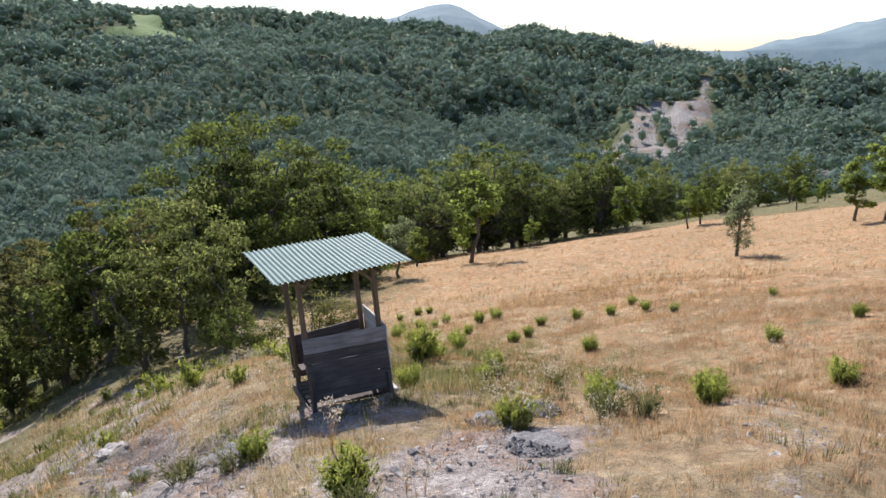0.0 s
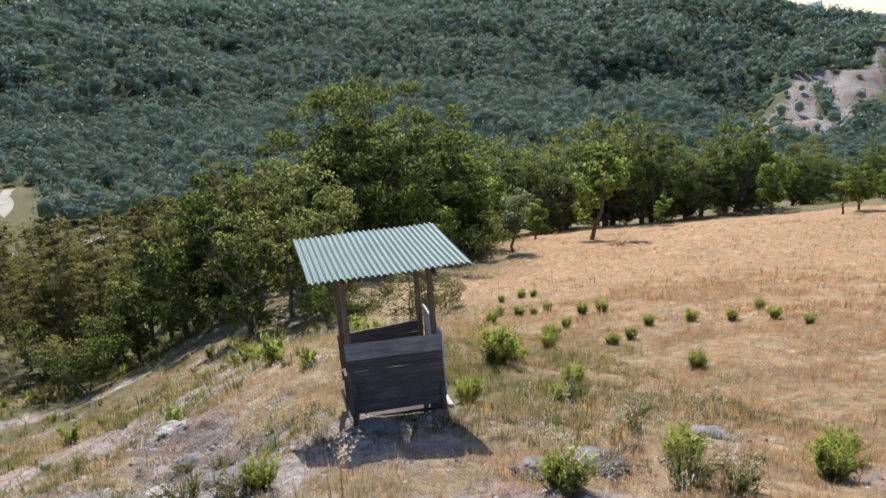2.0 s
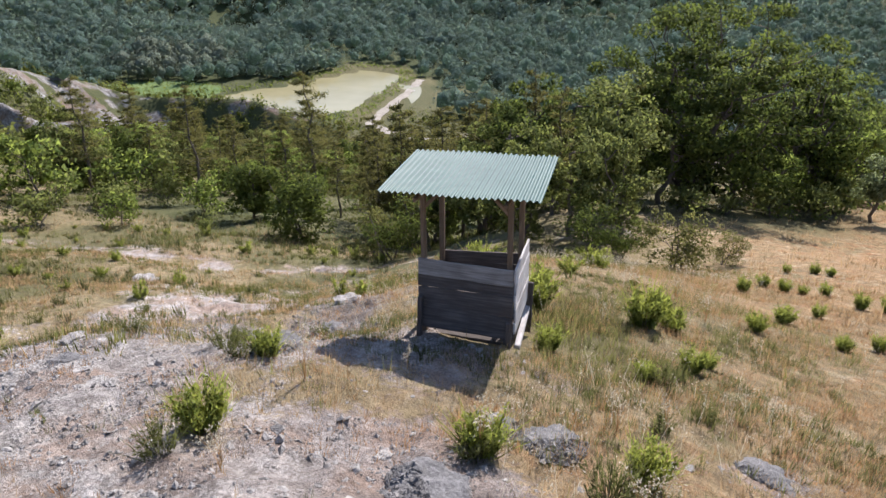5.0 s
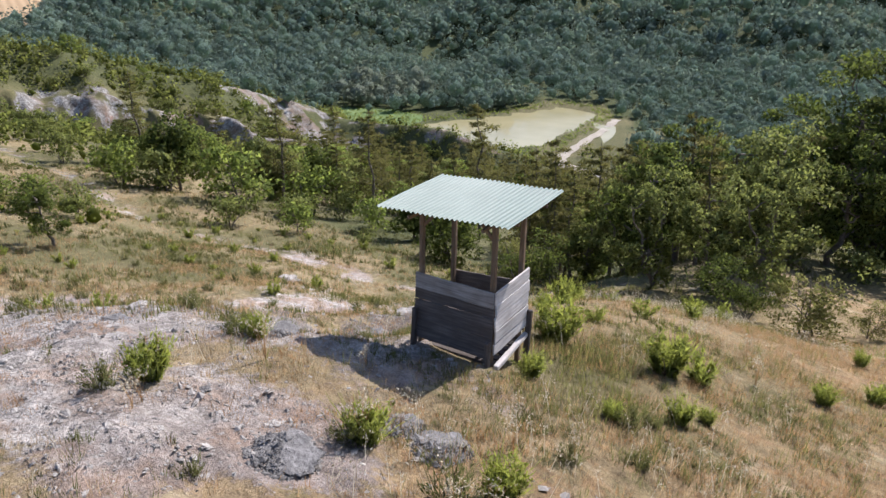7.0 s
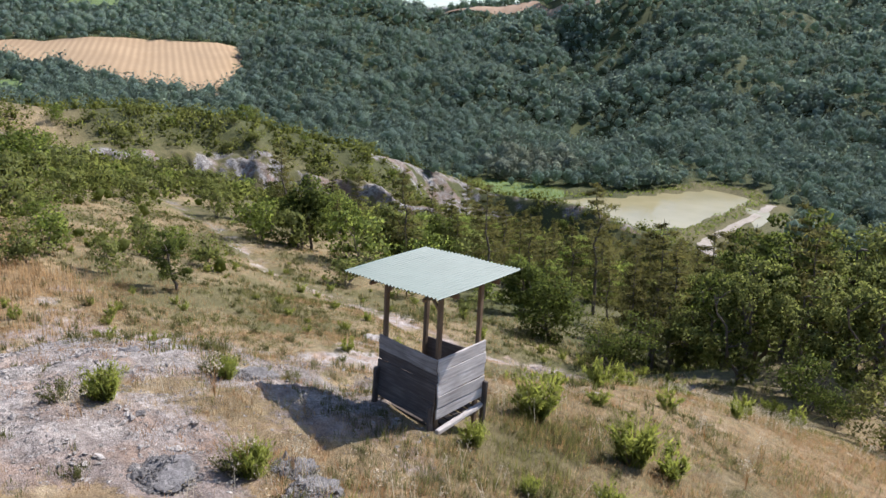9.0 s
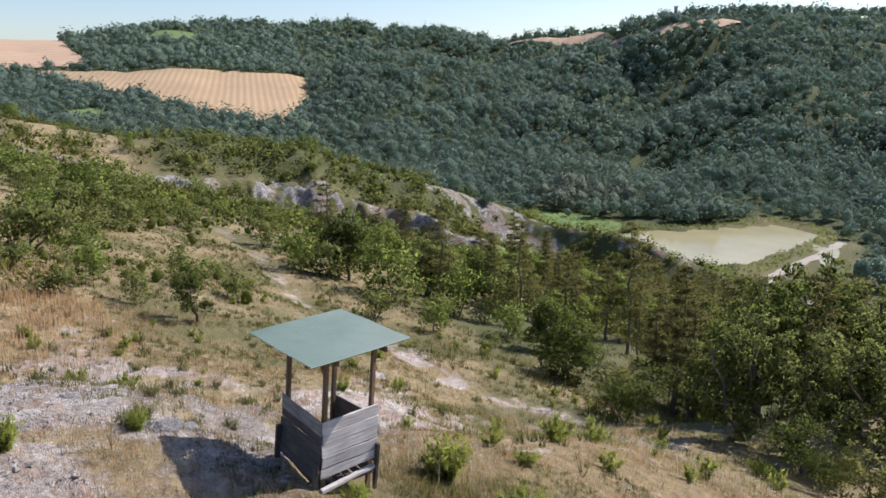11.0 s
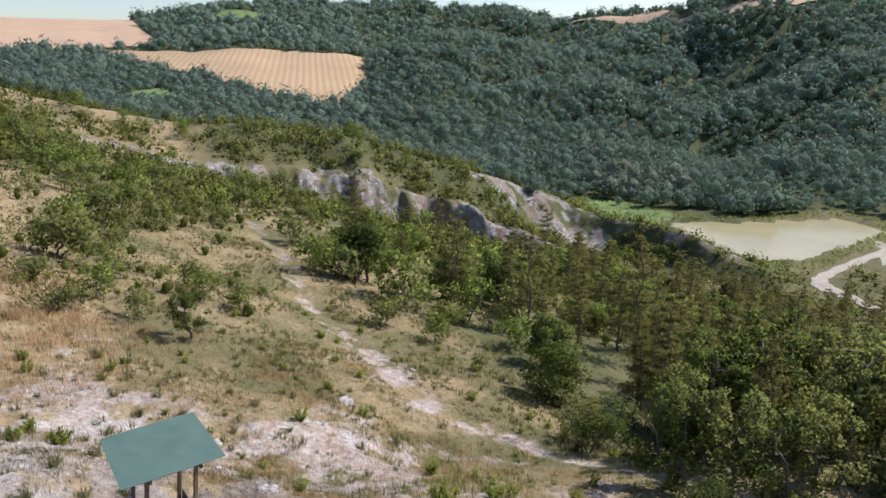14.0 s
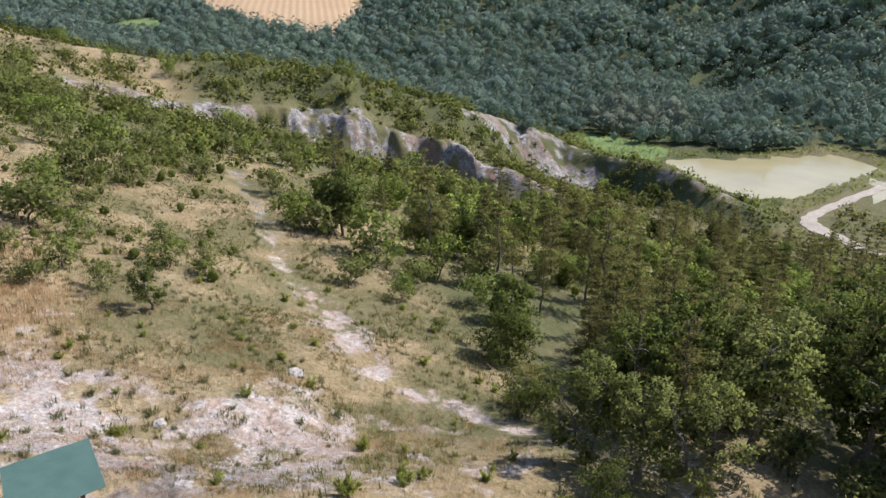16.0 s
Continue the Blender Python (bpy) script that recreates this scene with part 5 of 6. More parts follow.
scatter(small, spread_spots(75, (-72, -8, 24, 130), rng, 4.0, lambda x, y: y > 26 - 0.18 * x * 0 and x < -0.18 * y + 3 and track_off(np.array([x]), np.array([y]))[0] > 4), "small trees on the slope", rng)
retire(small)

thick = [broadleaf("hillside_bush", 3.4, 1.7, 800, 0.29, 170 + k, (OLIVE, LIME, OLIVE, PALE)[k], 0.05, 22, "rounded green bush on the hillside", 2, "bush", 0.52) for k in range(4)]
scatter(thick[:3], spread_spots(150, (-135, -27, -14, 75), rng, 2.6, lambda x, y: (y > 18 or x < -38 - 0.5 * y) and not below_scarp(x, y) and (x > -62 or y < 14 or rng.uniform() < 0.45) and track_off(np.array([x]), np.array([y]))[0] > 2.5, 0.5, 1.4), "thicket on the hillside", rng)


def on_spur(lo, hi, most):
    def keep(x, y):
        u, v = spur_uv(np.array([x]), np.array([y]))
        return lo < u[0] < hi and (-62 < v[0] < 72 or (-100 < v[0] and v[0] % 7 < 2)) and gullies(np.array([x]), np.array([y]))[0] < most
    return keep


scatter(thick[:3], spread_spots(120, (-235, -60, 0, 190), rng, 2.6, on_spur(-34, 30, 0.25), 0.45, 1.25), "bushes on the spur", rng)
scatter(thick[:3], spread_spots(45, (-200, -50, 0, 190), rng, 2.8, on_spur(36, 75, 0.5), 0.45, 1.0), "bushes below the spur", rng)
scatter(thick, spread_spots(40, (14, 165, 55, 112), rng, 3.0, lambda x, y: 6 < y - (58 + 0.30 * (x - 14)) < 20, 0.6, 1.2), "bushes along the tree line", rng)
scatter(thick[:3], [(-27.5, 1.0, 0.6), (-30, 2.5, 0.5), (-26.5, 4.0, 0.45), (-33, 0.0, 0.55), (-31, 8.5, 0.7), (-36, 9.5, 0.75), (-29.5, 10.5, 0.6), (-38, 4.5, 0.6), (-42, 1, 0.7), (-21.5, 23.5, 0.5), (-29, 25, 0.6)], "bushes near the hide", rng)
scatter(thick[:1], [(7, 29.5, 0.6), (9.5, 31, 0.7), (12, 34, 0.75), (14, 38, 0.85), (16.5, 43, 0.9), (4.5, 27, 0.6), (19, 50, 1.0), (2, 26, 0.7), (-1, 26.5, 0.7)], "undergrowth of the grove", rng)
retire(thick)

mound = [broadleaf("thorn_bush", 2.6, 1.35, 3000, 0.10, 175 + k, (OAK, GREENGRASS)[k], 0.03, 34, "dense twiggy green bush beside the hide", 3, "bush", 0.36) for k in range(2)]
scatter(mound, [(0.75, 16.2, 1.0), (3.7, 13.8, 0.95), (1.9, 15.0, 0.6), (5.2, 15.2, 0.5), (-8.9, 20.8, 1.25), (-10.2, 21.4, 1.0)], "thorn bushes below the hide", rng, 0.95, 1.05)
retire(mound)

# pines
pines = [pine("pine_tree", 8.0, 1.9, 1900, 180 + k, "slim pine with thin brownish green needles on the slope") for k in range(3)]
scatter(pines, spread_spots(140, (-80, 4, 25, 165), rng, 3.6, lambda x, y: x < 6 - 0.36 * (y - 24) * 0.9 + 2 and y > 27 - 0.12 * (x + 20) * (x < -20) and not (x < -18 and y < 34 - 0.2 * (x + 18) * 0) and np.hypot(x + 19, y - 26) > 6), "pines on the slope", rng, 0.7, 1.15)
scatter(pines, [(-10.9, 28.3, 0.85), (-5.5, 26.5, 0.9), (-13, 29, 0.8), (-11.5, 32, 1.0), (-7.5, 29, 0.95), (-1.5, 22.5, 0.75), (-15.5, 34, 0.95), (-14.5, 31.5, 0.75), (-9, 26.5, 0.9), (-6.6, 29.5, 1.0), (-12, 30, 1.05), (-3.5, 27.5, 1.0), (-10, 33, 1.1), (-17, 38, 1.1)], "pines on the slope", rng, 0.95, 1.05)
retire(pines)

# broom bushes
broom = [shrub("broom_bush", 0.44, 150, 1500, 0.75, 200 + k, BROOM, "bright green broom bush on the dry slope", 0.075) for k in range(3)]
scatter(broom, [(2.3, 1.85, 1.5), (0.55, 1.75, 1.6), (1.1, -0.3, 0.8), (2.9, 0.2, 0.8), (2.3, -0.6, 0.55), (-1.15, -4.1, 0.95), (0.95, -3.45, 0.9), (2.25, -3.3, 0.85), (3.6, -3.7, 0.85), (-1.6, -2.4, 0.7),
                (4.2, -3.2, 0.8), (5.9, -3.9, 0.85), (8.0, -1.3, 0.7), (5.9, 1.3, 0.75), (10.5, -1.3, 0.6), (3.15, 0.6, 0.5), (5.8, 3.95, 0.6)], "broom bushes round the hide", rng, 0.95, 1.05)
scatter(broom, [(8.0, 8.4, 0.9), (7.45, 8.5, 0.75), (6.5, 4.4, 0.6), (7.8, 5.7, 0.7), (5.8, 4.1, 0.55), (8.8, 5.4, 0.7), (9.5, 4.8, 0.65), (10.3, 4.3, 0.6), (11, 5.6, 0.6), (10.3, 3.3, 0.55), (5.2, 5.8, 0.85), (5.7, 10.7, 0.8), (6.5, 9.8, 0.6),
                (7.7, 13.7, 0.7), (13.2, 2.6, 0.55), (6.9, 13.6, 0.6), (5.0, 9.4, 0.8), (6.1, 10.0, 0.75), (5.3, 6.3, 0.55), (7.1, 10.1, 0.7), (8.1, 13.5, 0.65), (6.1, 6.8, 0.65), (4.4, 4.2, 0.8)], "broom bushes in the meadow", rng, 0.95, 1.05)
retire(broom)

broom = [shrub("broom_bush", 0.46, 60, 420, 0.8, 210 + k, BROOM, "yellowish green broom bush on the slope", 0.12) for k in range(3)]
scatter(broom, spread_spots(110, (-42, 4, -3, 24), rng, 0.9, lambda x, y: x < 3.0 - 0.1 * y and (y > 2.0 or x < -5) and bank(np.array([x]), np.array([y]))[0] < 0.75 and np.hypot(x, y) > 3.5 and track_off(np.array([x]), np.array([y]))[0] > 1.2, 0.45, 1.25), "broom bushes on the slope", rng)
retire(broom)

herbs = [shrub("herb_bush", 0.36, 80, 420, 0.85, 220 + k, HERB, "low grey-green herb bush on bare marl", 0.06, 0.16) for k in range(2)]
scatter(herbs, spread_spots(95, (-26, -4, -5, 12), rng, 0.8, lambda x, y: (y > 0.5 or x < -8) and (x < -5 or y < 4), 0.4, 0.95), "herb bushes on the marl", rng)
scatter(herbs, [(2.0, -3.7, 0.9), (2.35, -3.95, 0.8), (0.9, -3.6, 0.7), (2.4, -2.2, 0.6), (2.9, -1.5, 0.6), (-2.3, -2.1, 0.8), (-1.85, -2.5, 0.65), (-2.0, 0.0, 0.5), (-2.7, 0.9, 0.6), (-4.1, -1.5, 0.85), (-3.0, -1.1, 0.6), (-1.2, -4.55, 0.8),
                (-6.3, -3.0, 0.6), (-6.9, -2.2, 0.7), (-5.4, -0.6, 0.8), (2.5, -0.6, 0.7), (0.5, -4.9, 0.35), (-2.2, 0.5, 0.5), (2.7, -0.3, 0.5), (-3.4, -0.3, 0.7)], "herb bushes on the marl", rng, 0.9, 1.1)
retire(herbs)


# ---- grasses ----
def grass(name, n, box, height, width, leaf, keep, label, seed, clump=9, fan=1.1):
    """One sheet of loose grass: clumps of single blades, set where keep() is high."""
    r = np.random.default_rng(seed)
    x, y = r.uniform(box[0], box[1], n), r.uniform(box[2], box[3], n)
    ok = r.uniform(0, 1, n) < keep(x, y)
    x, y = x[ok], y[ok]
    z = land(x, y)
    m = len(x) * clump
    cx, cy, cz = np.repeat(x, clump), np.repeat(y, clump), np.repeat(z, clump)
    s = np.repeat(r.uniform(0.55, 1.25, len(x)), clump)
    t = r.uniform(0, 2 * np.pi, m)
    off = r.uniform(0, 1, m) ** 0.5 * height * 0.55 * s
    h = height * s * r.uniform(0.5, 1.1, m)
    lean = fan * r.uniform(0.1, 1, m) * h
    fx, fy = cx + off * np.cos(t), cy + off * np.sin(t)
    t2 = t + r.normal(size=m)
    sx, sy = np.cos(t2 + 1.57) * width / 2, np.sin(t2 + 1.57) * width / 2
    a = np.stack([fx - sx, fy - sy, cz - 0.05], -1)
    b = np.stack([fx + sx, fy + sy, cz - 0.05], -1)
    c = np.stack([fx + lean * np.cos(t2), fy + lean * np.sin(t2), cz + h], -1)
    v = np.stack([a, b, c], 1).reshape(-1, 3)
    nor = np.array((0, 0, 1.0)) + r.normal(size=(m, 3)) * 0.75
    nor /= np.linalg.norm(nor, axis=1, keepdims=True)
    me = mesh_of(name, v, np.arange(m * 3).reshape(m, 3), leaf, True, np.repeat(nor, 3, 0))
    tagged(new(name, me), label, "grass", kind="stuff")


def off_hide(x, y):
    return ~((np.abs(x - 0.1) < 0.75) & (np.abs(y + 0.2) < 0.75))


def dry_keep(x, y):
    b, g, w = cover(x, y)
    patch = smooth(0.5 + 0.9 * fbm(x / 1.2, y / 1.2, 3, 61)) * (1 - 0.85 * bump(x, y, -5.5, 7.0, 4.0, 9.0)) * (1 - 0.5 * bump(x, y, 4.2, 3.0, 2.6, 4.5))
    return np.clip((1 - 1.15 * b) * (1 - 0.8 * w) * (0.12 + 1.0 * patch), 0.10 * (b < 0.97), 1) * off_hide(x, y)


def green_keep(x, y):
    b, g, w = cover(x, y)
    return np.clip(g * 1.1 * (1 - b) * (1 - w) * (0.4 + 0.8 * fbm(x / 1.1, y / 1.1, 3, 62)), 0, 1) * off_hide(x, y)


grass("dry_grass", 60000, (-9, 15, -7, 12), 0.105, 0.0065, STRAW, dry_keep, "straw-coloured dry grass on the hill", 301, 9, 1.7)
grass("rusty_grass", 20000, (-6, 18, -6, 14), 0.11, 0.007, RUSTY, lambda x, y: dry_keep(x, y) * smooth((x + 1.5 * np.sin(y)) / 6 + 0.25), "rust-brown dry grass in the meadow", 302)
grass("green_grass", 42000, (-12, 6, -4, 14), 0.18, 0.009, GREENGRASS, green_keep, "dull green grass round the hide", 303)
grass("slope_grass", 22000, (-60, -4, -14, 30), 0.26, 0.02, STRAW, lambda x, y: dry_keep(x, y) * 0.55, "pale dry grass on the slope", 304, 7)
grass("slope_tufts", 30000, (-25, -2, -3, 17), 0.15, 0.013, STRAW, lambda x, y: np.clip((0.25 + 0.9 * fbm(x / 1.7, y / 1.7, 3, 36)) * (1 - 0.7 * bank(x, y)), 0, 1) * (track_off(x, y) > 0.8) * (1 - 0.8 * bump(x, y, -4.8, 10.0, 3.2, 7.0)), "tufts of pale dry grass on the slope", 314, 9, 1.2)
grass("slope_herbs", 14000, (-25, -2, -3, 17), 0.15, 0.018, GREENGRASS, lambda x, y: np.clip(0.1 + 1.2 * fbm(x / 2.3, y / 2.3, 3, 37), 0, 1) * (1 - 0.7 * bank(x, y)) * (track_off(x, y) > 0.9), "green herbs between the dry tufts", 315, 10, 1.0)
grass("slope_green", 10000, (-60, 2, 2, 34), 0.26, 0.022, GREENGRASS, green_keep, "green grass on the slope", 305, 7)
grass("meadow_grass", 42000, (6, 110, 4, 84), 0.26, 0.025, STRAW, lambda x, y: dry_keep(x, y) * np.clip(1.1 - 0.006 * np.hypot(x, y), 0.2, 1) * (0.35 + 0.65 * smooth(fbm(x / 12, y / 7, 3, 63) + 0.4)), "tall pale grass in the meadow", 306, 6)
grass("weeds", 9000, (-62, 3, -9, 32), 0.26, 0.035, HERB, lambda x, y: np.clip((1 - 0.55 * bank(x, y)) * smooth((-x + 2.5) / 5) * smooth(0.35 + 1.1 * fbm(x / 2.6, y / 2.6, 3, 67)), 0, 1) * (track_off(x, y) > 1.0) * ((x < -7) | (y > 4.5)), "olive-green weeds and low herbs on the slope", 310, 16, 0.9)
grass("low_herbs", 12000, (-8, 5, -6, 6), 0.10, 0.010, HERB, lambda x, y: np.clip((1 - 0.6 * bank(x, y)) * smooth(0.2 + 1.2 * fbm(x / 1.4, y / 1.4, 3, 69)), 0, 1) * off_hide(x, y) * (1 - 0.85 * bump(x, y, -1, -4.2, 4.5, 1.8)), "small olive herbs among dry grass", 312, 18, 1.0)
grass("withered_grass", 15000, (-6, 9, -6.5, 6), 0.075, 0.0065, RUSTY, lambda x, y: np.clip((1 - 0.55 * bank(x, y)) * smooth(0.1 + 1.5 * fbm(x / 0.9, y / 0.9, 3, 65)) * (0.35 + 0.65 * bump(x, y, 0, -4.0, 5, 2.2) + 0.6 * bump(x, y, -2.6, 2.5, 1.8, 4.0) + 0.6 * bump(x, y, 4.5, 2, 3.5, 4)), 0, 1) * off_hide(x, y), "matted rust-brown withered grass", 313, 16, 2.0)
grass("undergrowth", 9000, (-62, 6, 18, 78), 0.36, 0.05, HERB, lambda x, y: np.clip(0.35 + 0.9 * fbm(x / 3, y / 3, 3, 68), 0, 1) * (track_off(x, y) > 1.2) * (x < 0.25 * (y - 10)), "green weeds and ferns under the pines", 311, 14, 0.9)
grass("tall_grass", 5000, (-36, -16, -6, 6), 0.62, 0.022, STRAW, lambda x, y: np.clip(1.3 * bump(x, y, -26.5, -0.5, 6.5, 2.0, -6) * (0.6 + fbm(x / 2, y / 2, 2, 66)), 0, 1), "band of tall pale grass above the bare marl", 309, 9, 0.5)


def oats(n, box, seed):
    """Wild oats: a thin stalk each, with pale spikelets hanging round its top."""
    r = np.random.default_rng(seed)
    x, y = r.uniform(box[0], box[1], n), r.uniform(box[2], box[3], n)
    ok = r.uniform(0, 1, n) < dry_keep(x, y) * smooth(3.5 * fbm(x / 1.7, y / 1.7, 2, 64) - 0.6)
    x, y = x[ok], y[ok]
    m, k = len(x), 14
    h, foot = r.uniform(0.2, 0.42, m), np.stack([x, y, land(x, y)], -1)
    lean = r.normal(size=(m, 2)) * 0.07
    top = foot + np.concatenate([lean, h[:, None]], 1)
    c = np.repeat(foot + (top - foot) * 0.85, k, 0) + r.normal(size=(m * k, 3)) * np.array((0.035, 0.035, 0.05))
    v, f = cards(c, 0.034, 0.011, r, 1.2)
    w = np.array((0.0025, 0.0015, 0))
    sv = np.stack([foot - w, foot + w, top + w * 0.4, top - w * 0.4], 1).reshape(-1, 3)
    V, F = np.concatenate([sv, v]), np.concatenate([np.arange(m * 4).reshape(m, 4), f + m * 4])
    N = np.tile((0.0, -0.3, 0.95), (len(V), 1))
    tagged(new("wild_oats", mesh_of("wild_oats", V, F, OAT, True, N)), "pale feathery wild oats among the grass", "grass", kind="stuff")


oats(9000, (-8, 14, -6, 12), 307)


def oat_plant(seed):
    """A loose clump of wild oats: thin bent stalks, each with drooping pale spikelets."""
    r = np.random.default_rng(seed)
    plant = empty("oat_plant")
    tips = []
    for _ in range(9):
        t, h = r.uniform(0, 6.28), r.uniform(0.32, 0.52)
        lean = r.uniform(0.05, 0.4) * h
        line = [Vector((math.cos(t) * lean * u * u, math.sin(t) * lean * u * u, h * u - 0.02)) for u in (0, 0.35, 0.7, 1.0)]
        under("stalk", mesh_of("stalk", *joined([tube(line, [0.0022, 0.002, 0.0016, 0.001], 3)]), STRAW, True), plant)
        tips += [np.array(line[2].lerp(line[3], u)) for u in r.uniform(0.1, 1.1, 11)]
    tips = np.array(tips) + r.normal(size=(len(tips), 3)) * np.array((0.022, 0.022, 0.012))
    v, f = cards(tips, 0.036, 0.012, r, 1.4)
    tagged(under("panicle", mesh_of("panicle", v, f, OAT, True), plant), "pale drooping spikelets", kind="stuff")
    return tagged(plant, "pale feathery wild oat plant in the dry grass", "grass")


oat_kinds = [oat_plant(320 + k) for k in range(2)]
scatter(oat_kinds, [(2.2, -3.9, 1.0), (2.35, -3.7, 0.9), (0.95, -3.5, 1.0), (-0.75, -4.45, 0.8), (-0.65, -4.6, 0.7), (2.45, -2.2, 0.9), (-0.9, -2.9, 1.1), (1.0, -3.0, 0.9), (2.0, -2.6, 0.9), (-0.15, -2.1, 0.7), (3.4, 3.4, 1.2), (2.2, 4.6, 1.2), (3.0, 5.2, 1.1)], "wild oats round the hide", rng, 0.9, 1.1)
retire(oat_kinds)


# ---- rocks and stones ----
def lumps(name, spots, material, label, category, kind, seed, detail=2, flat=0.55, jag=0.35):
    """Broken lumps of marl, each a displaced ball, sunk into the ground."""
    r = np.random.default_rng(seed)
    bm = bmesh.new()
    bmesh.ops.create_icosphere(bm, subdivisions=detail, radius=1)
    base = np.array([v.co for v in bm.verts])
    faces = np.array([[v.index for v in f.verts] for f in bm.faces])
    bm.free()
    V, F = [], []
    xy = np.array([q[:2] for q in spots])
    zs = land(xy[:, 0], xy[:, 1])
    for k, (x, y, s) in enumerate(spots):
        if detail > 2:
            o = r.uniform(0, 50, 3)
            q = np.array([p * (1 + jag * noise.noise(Vector(p * 1.8 + o)) + jag * 0.5 * noise.noise(Vector(p * 6 + o)) + jag * 0.45 * noise.cell(Vector(p * 9 + o)) * 0.5) for p in base]) + 0.035 * r.normal(size=base.shape)
        else:
            q = base + jag * r.normal(size=3) * 0.2 + jag * 0.3 * r.normal(size=base.shape)
        q = q * (s * r.uniform(0.8, 1.4), s * r.uniform(0.7, 1.1), s * flat)
        t = r.uniform(0, 6.28)
        c, sn = math.cos(t), math.sin(t)
        q = np.stack([q[:, 0] * c - q[:, 1] * sn + x, q[:, 0] * sn + q[:, 1] * c + y, q[:, 2] + zs[k] + s * flat * 0.05], -1)
        F.append(faces + len(base) * k)
        V.append(q)
    return tagged(new(name, mesh_of(name, np.concatenate(V), np.concatenate(F), material, False)), label, category, kind=kind)


rng2 = np.random.default_rng(5)
MOUNDS = [(0.72, -4.2, 0.27), (0.95, -2.95, 0.22), (1.5, -3.05, 0.25), (-1.7, -2.05, 0.24), (-2.0, -1.6, 0.2), (3.3, -2.4, 0.2)]
for k, (x, y, s) in enumerate(MOUNDS):
    lumps("rock", [(x, y, s)], MARL, "low crumbling mound of grey marl rubble", "rock", "", 500 + k, 4, 0.11, 0.34)
for k, (x, y, s) in enumerate([(-3.72, -2.92, 0.17), (-2.67, -3.6, 0.13), (-3.2, -3.25, 0.09), (-0.63, -3.9, 0.06), (0.29, -3.9, 0.06), (-4.5, -2.1, 0.12), (-2.1, -1.4, 0.09), (-3.1, 2.8, 0.22), (-14.85, 10.5, 0.42), (-3.9, 4.1, 0.2), (-8.6, 1.6, 0.24), (-2.5, -3.6, 0.1), (-2.6, 1.2, 0.2), (-3.0, 0.2, 0.16), (-11, 3.5, 0.3), (-7.5, -2.6, 0.12)]):
    lumps("rock", [(x, y, s)], STONE if k % 3 else MARL, "pale flat stone lying on the slope", "rock", "", 520 + k, 3, 0.36, 0.42)


def chips(name, x, y, z, size, material, label, seed):
    """Splintered stone chips: flattened, uneven eight-sided flakes."""
    r = np.random.default_rng(seed)
    n = len(x)
    base = np.array([(1, 0, 0), (0, 1, 0), (-1, 0, 0), (0, -1, 0), (0, 0, 0.6), (0, 0, -0.6)], float)
    f = np.array([(0, 1, 4), (1, 2, 4), (2, 3, 4), (3, 0, 4), (1, 0, 5), (2, 1, 5), (3, 2, 5), (0, 3, 5)])
    q = base[None] * r.uniform(0.5, 1.4, (n, 6, 1)) * np.stack([size, size * r.uniform(0.5, 1, n), size * r.uniform(0.5, 1, n)], -1)[:, None]
    t = r.uniform(0, 6.28, n)
    c, sn = np.cos(t)[:, None], np.sin(t)[:, None]
    v = np.stack([q[..., 0] * c - q[..., 1] * sn + x[:, None], q[..., 0] * sn + q[..., 1] * c + y[:, None], q[..., 2] + (0.4 * r.normal(size=(n, 1)) * q[..., 0]) + (z + size * 0.2)[:, None]], -1)
    tagged(new(name, mesh_of(name, v.reshape(-1, 3), (f[None] + 6 * np.arange(n)[:, None, None]).reshape(-1, 3), material)), label, "stones", kind="stuff")


cx, cy = rng2.uniform(-8, 5, 60000), rng2.uniform(-6.8, 3.5, 60000)
lie = bank(cx, cy) * (0.5 + 0.6 * fbm(cx / 0.5, cy / 0.5, 2, 35)) > rng2.uniform(0.15, 0.9, 60000)
cx, cy = cx[lie][:13000], cy[lie][:13000]
chips("stone_chips", cx, cy, land(cx, cy), rng2.gamma(1.2, 0.008, len(cx)) + 0.007, STONE, "small sharp chips of grey stone on marl", 91)
mt, mr, own = rng2.uniform(0, 6.28, 4200), np.sqrt(rng2.uniform(0, 1.3, 4200)), rng2.integers(0, len(MOUNDS), 4200)
mx, my, ms = np.array(MOUNDS)[own].T
rx, ry = mx + mr * ms * np.cos(mt), my + mr * ms * np.sin(mt)
chips("rubble", rx, ry, land(rx, ry) + ms * 0.11 * np.sqrt(np.clip(1 - mr ** 2, 0, 1)), rng2.gamma(1.5, 0.008, 4200) + 0.008, MARL, "loose rubble of grey marl on the mounds", 92)
sx, sy = rng2.uniform(-16, 5, 30000), rng2.uniform(-6.5, 5, 30000)
lie = bank(sx, sy) > rng2.uniform(0.1, 0.9, 30000)
stones = [(x, y, s) for x, y, s in zip(sx[lie], sy[lie], rng2.gamma(0.8, 0.009, int(lie.sum())) + 0.006)]
lumps("stones", stones[:9500], STONE, "loose pale stones strewn over bare marl", "stones", "stuff", 77, 1, 0.42, 0.9)


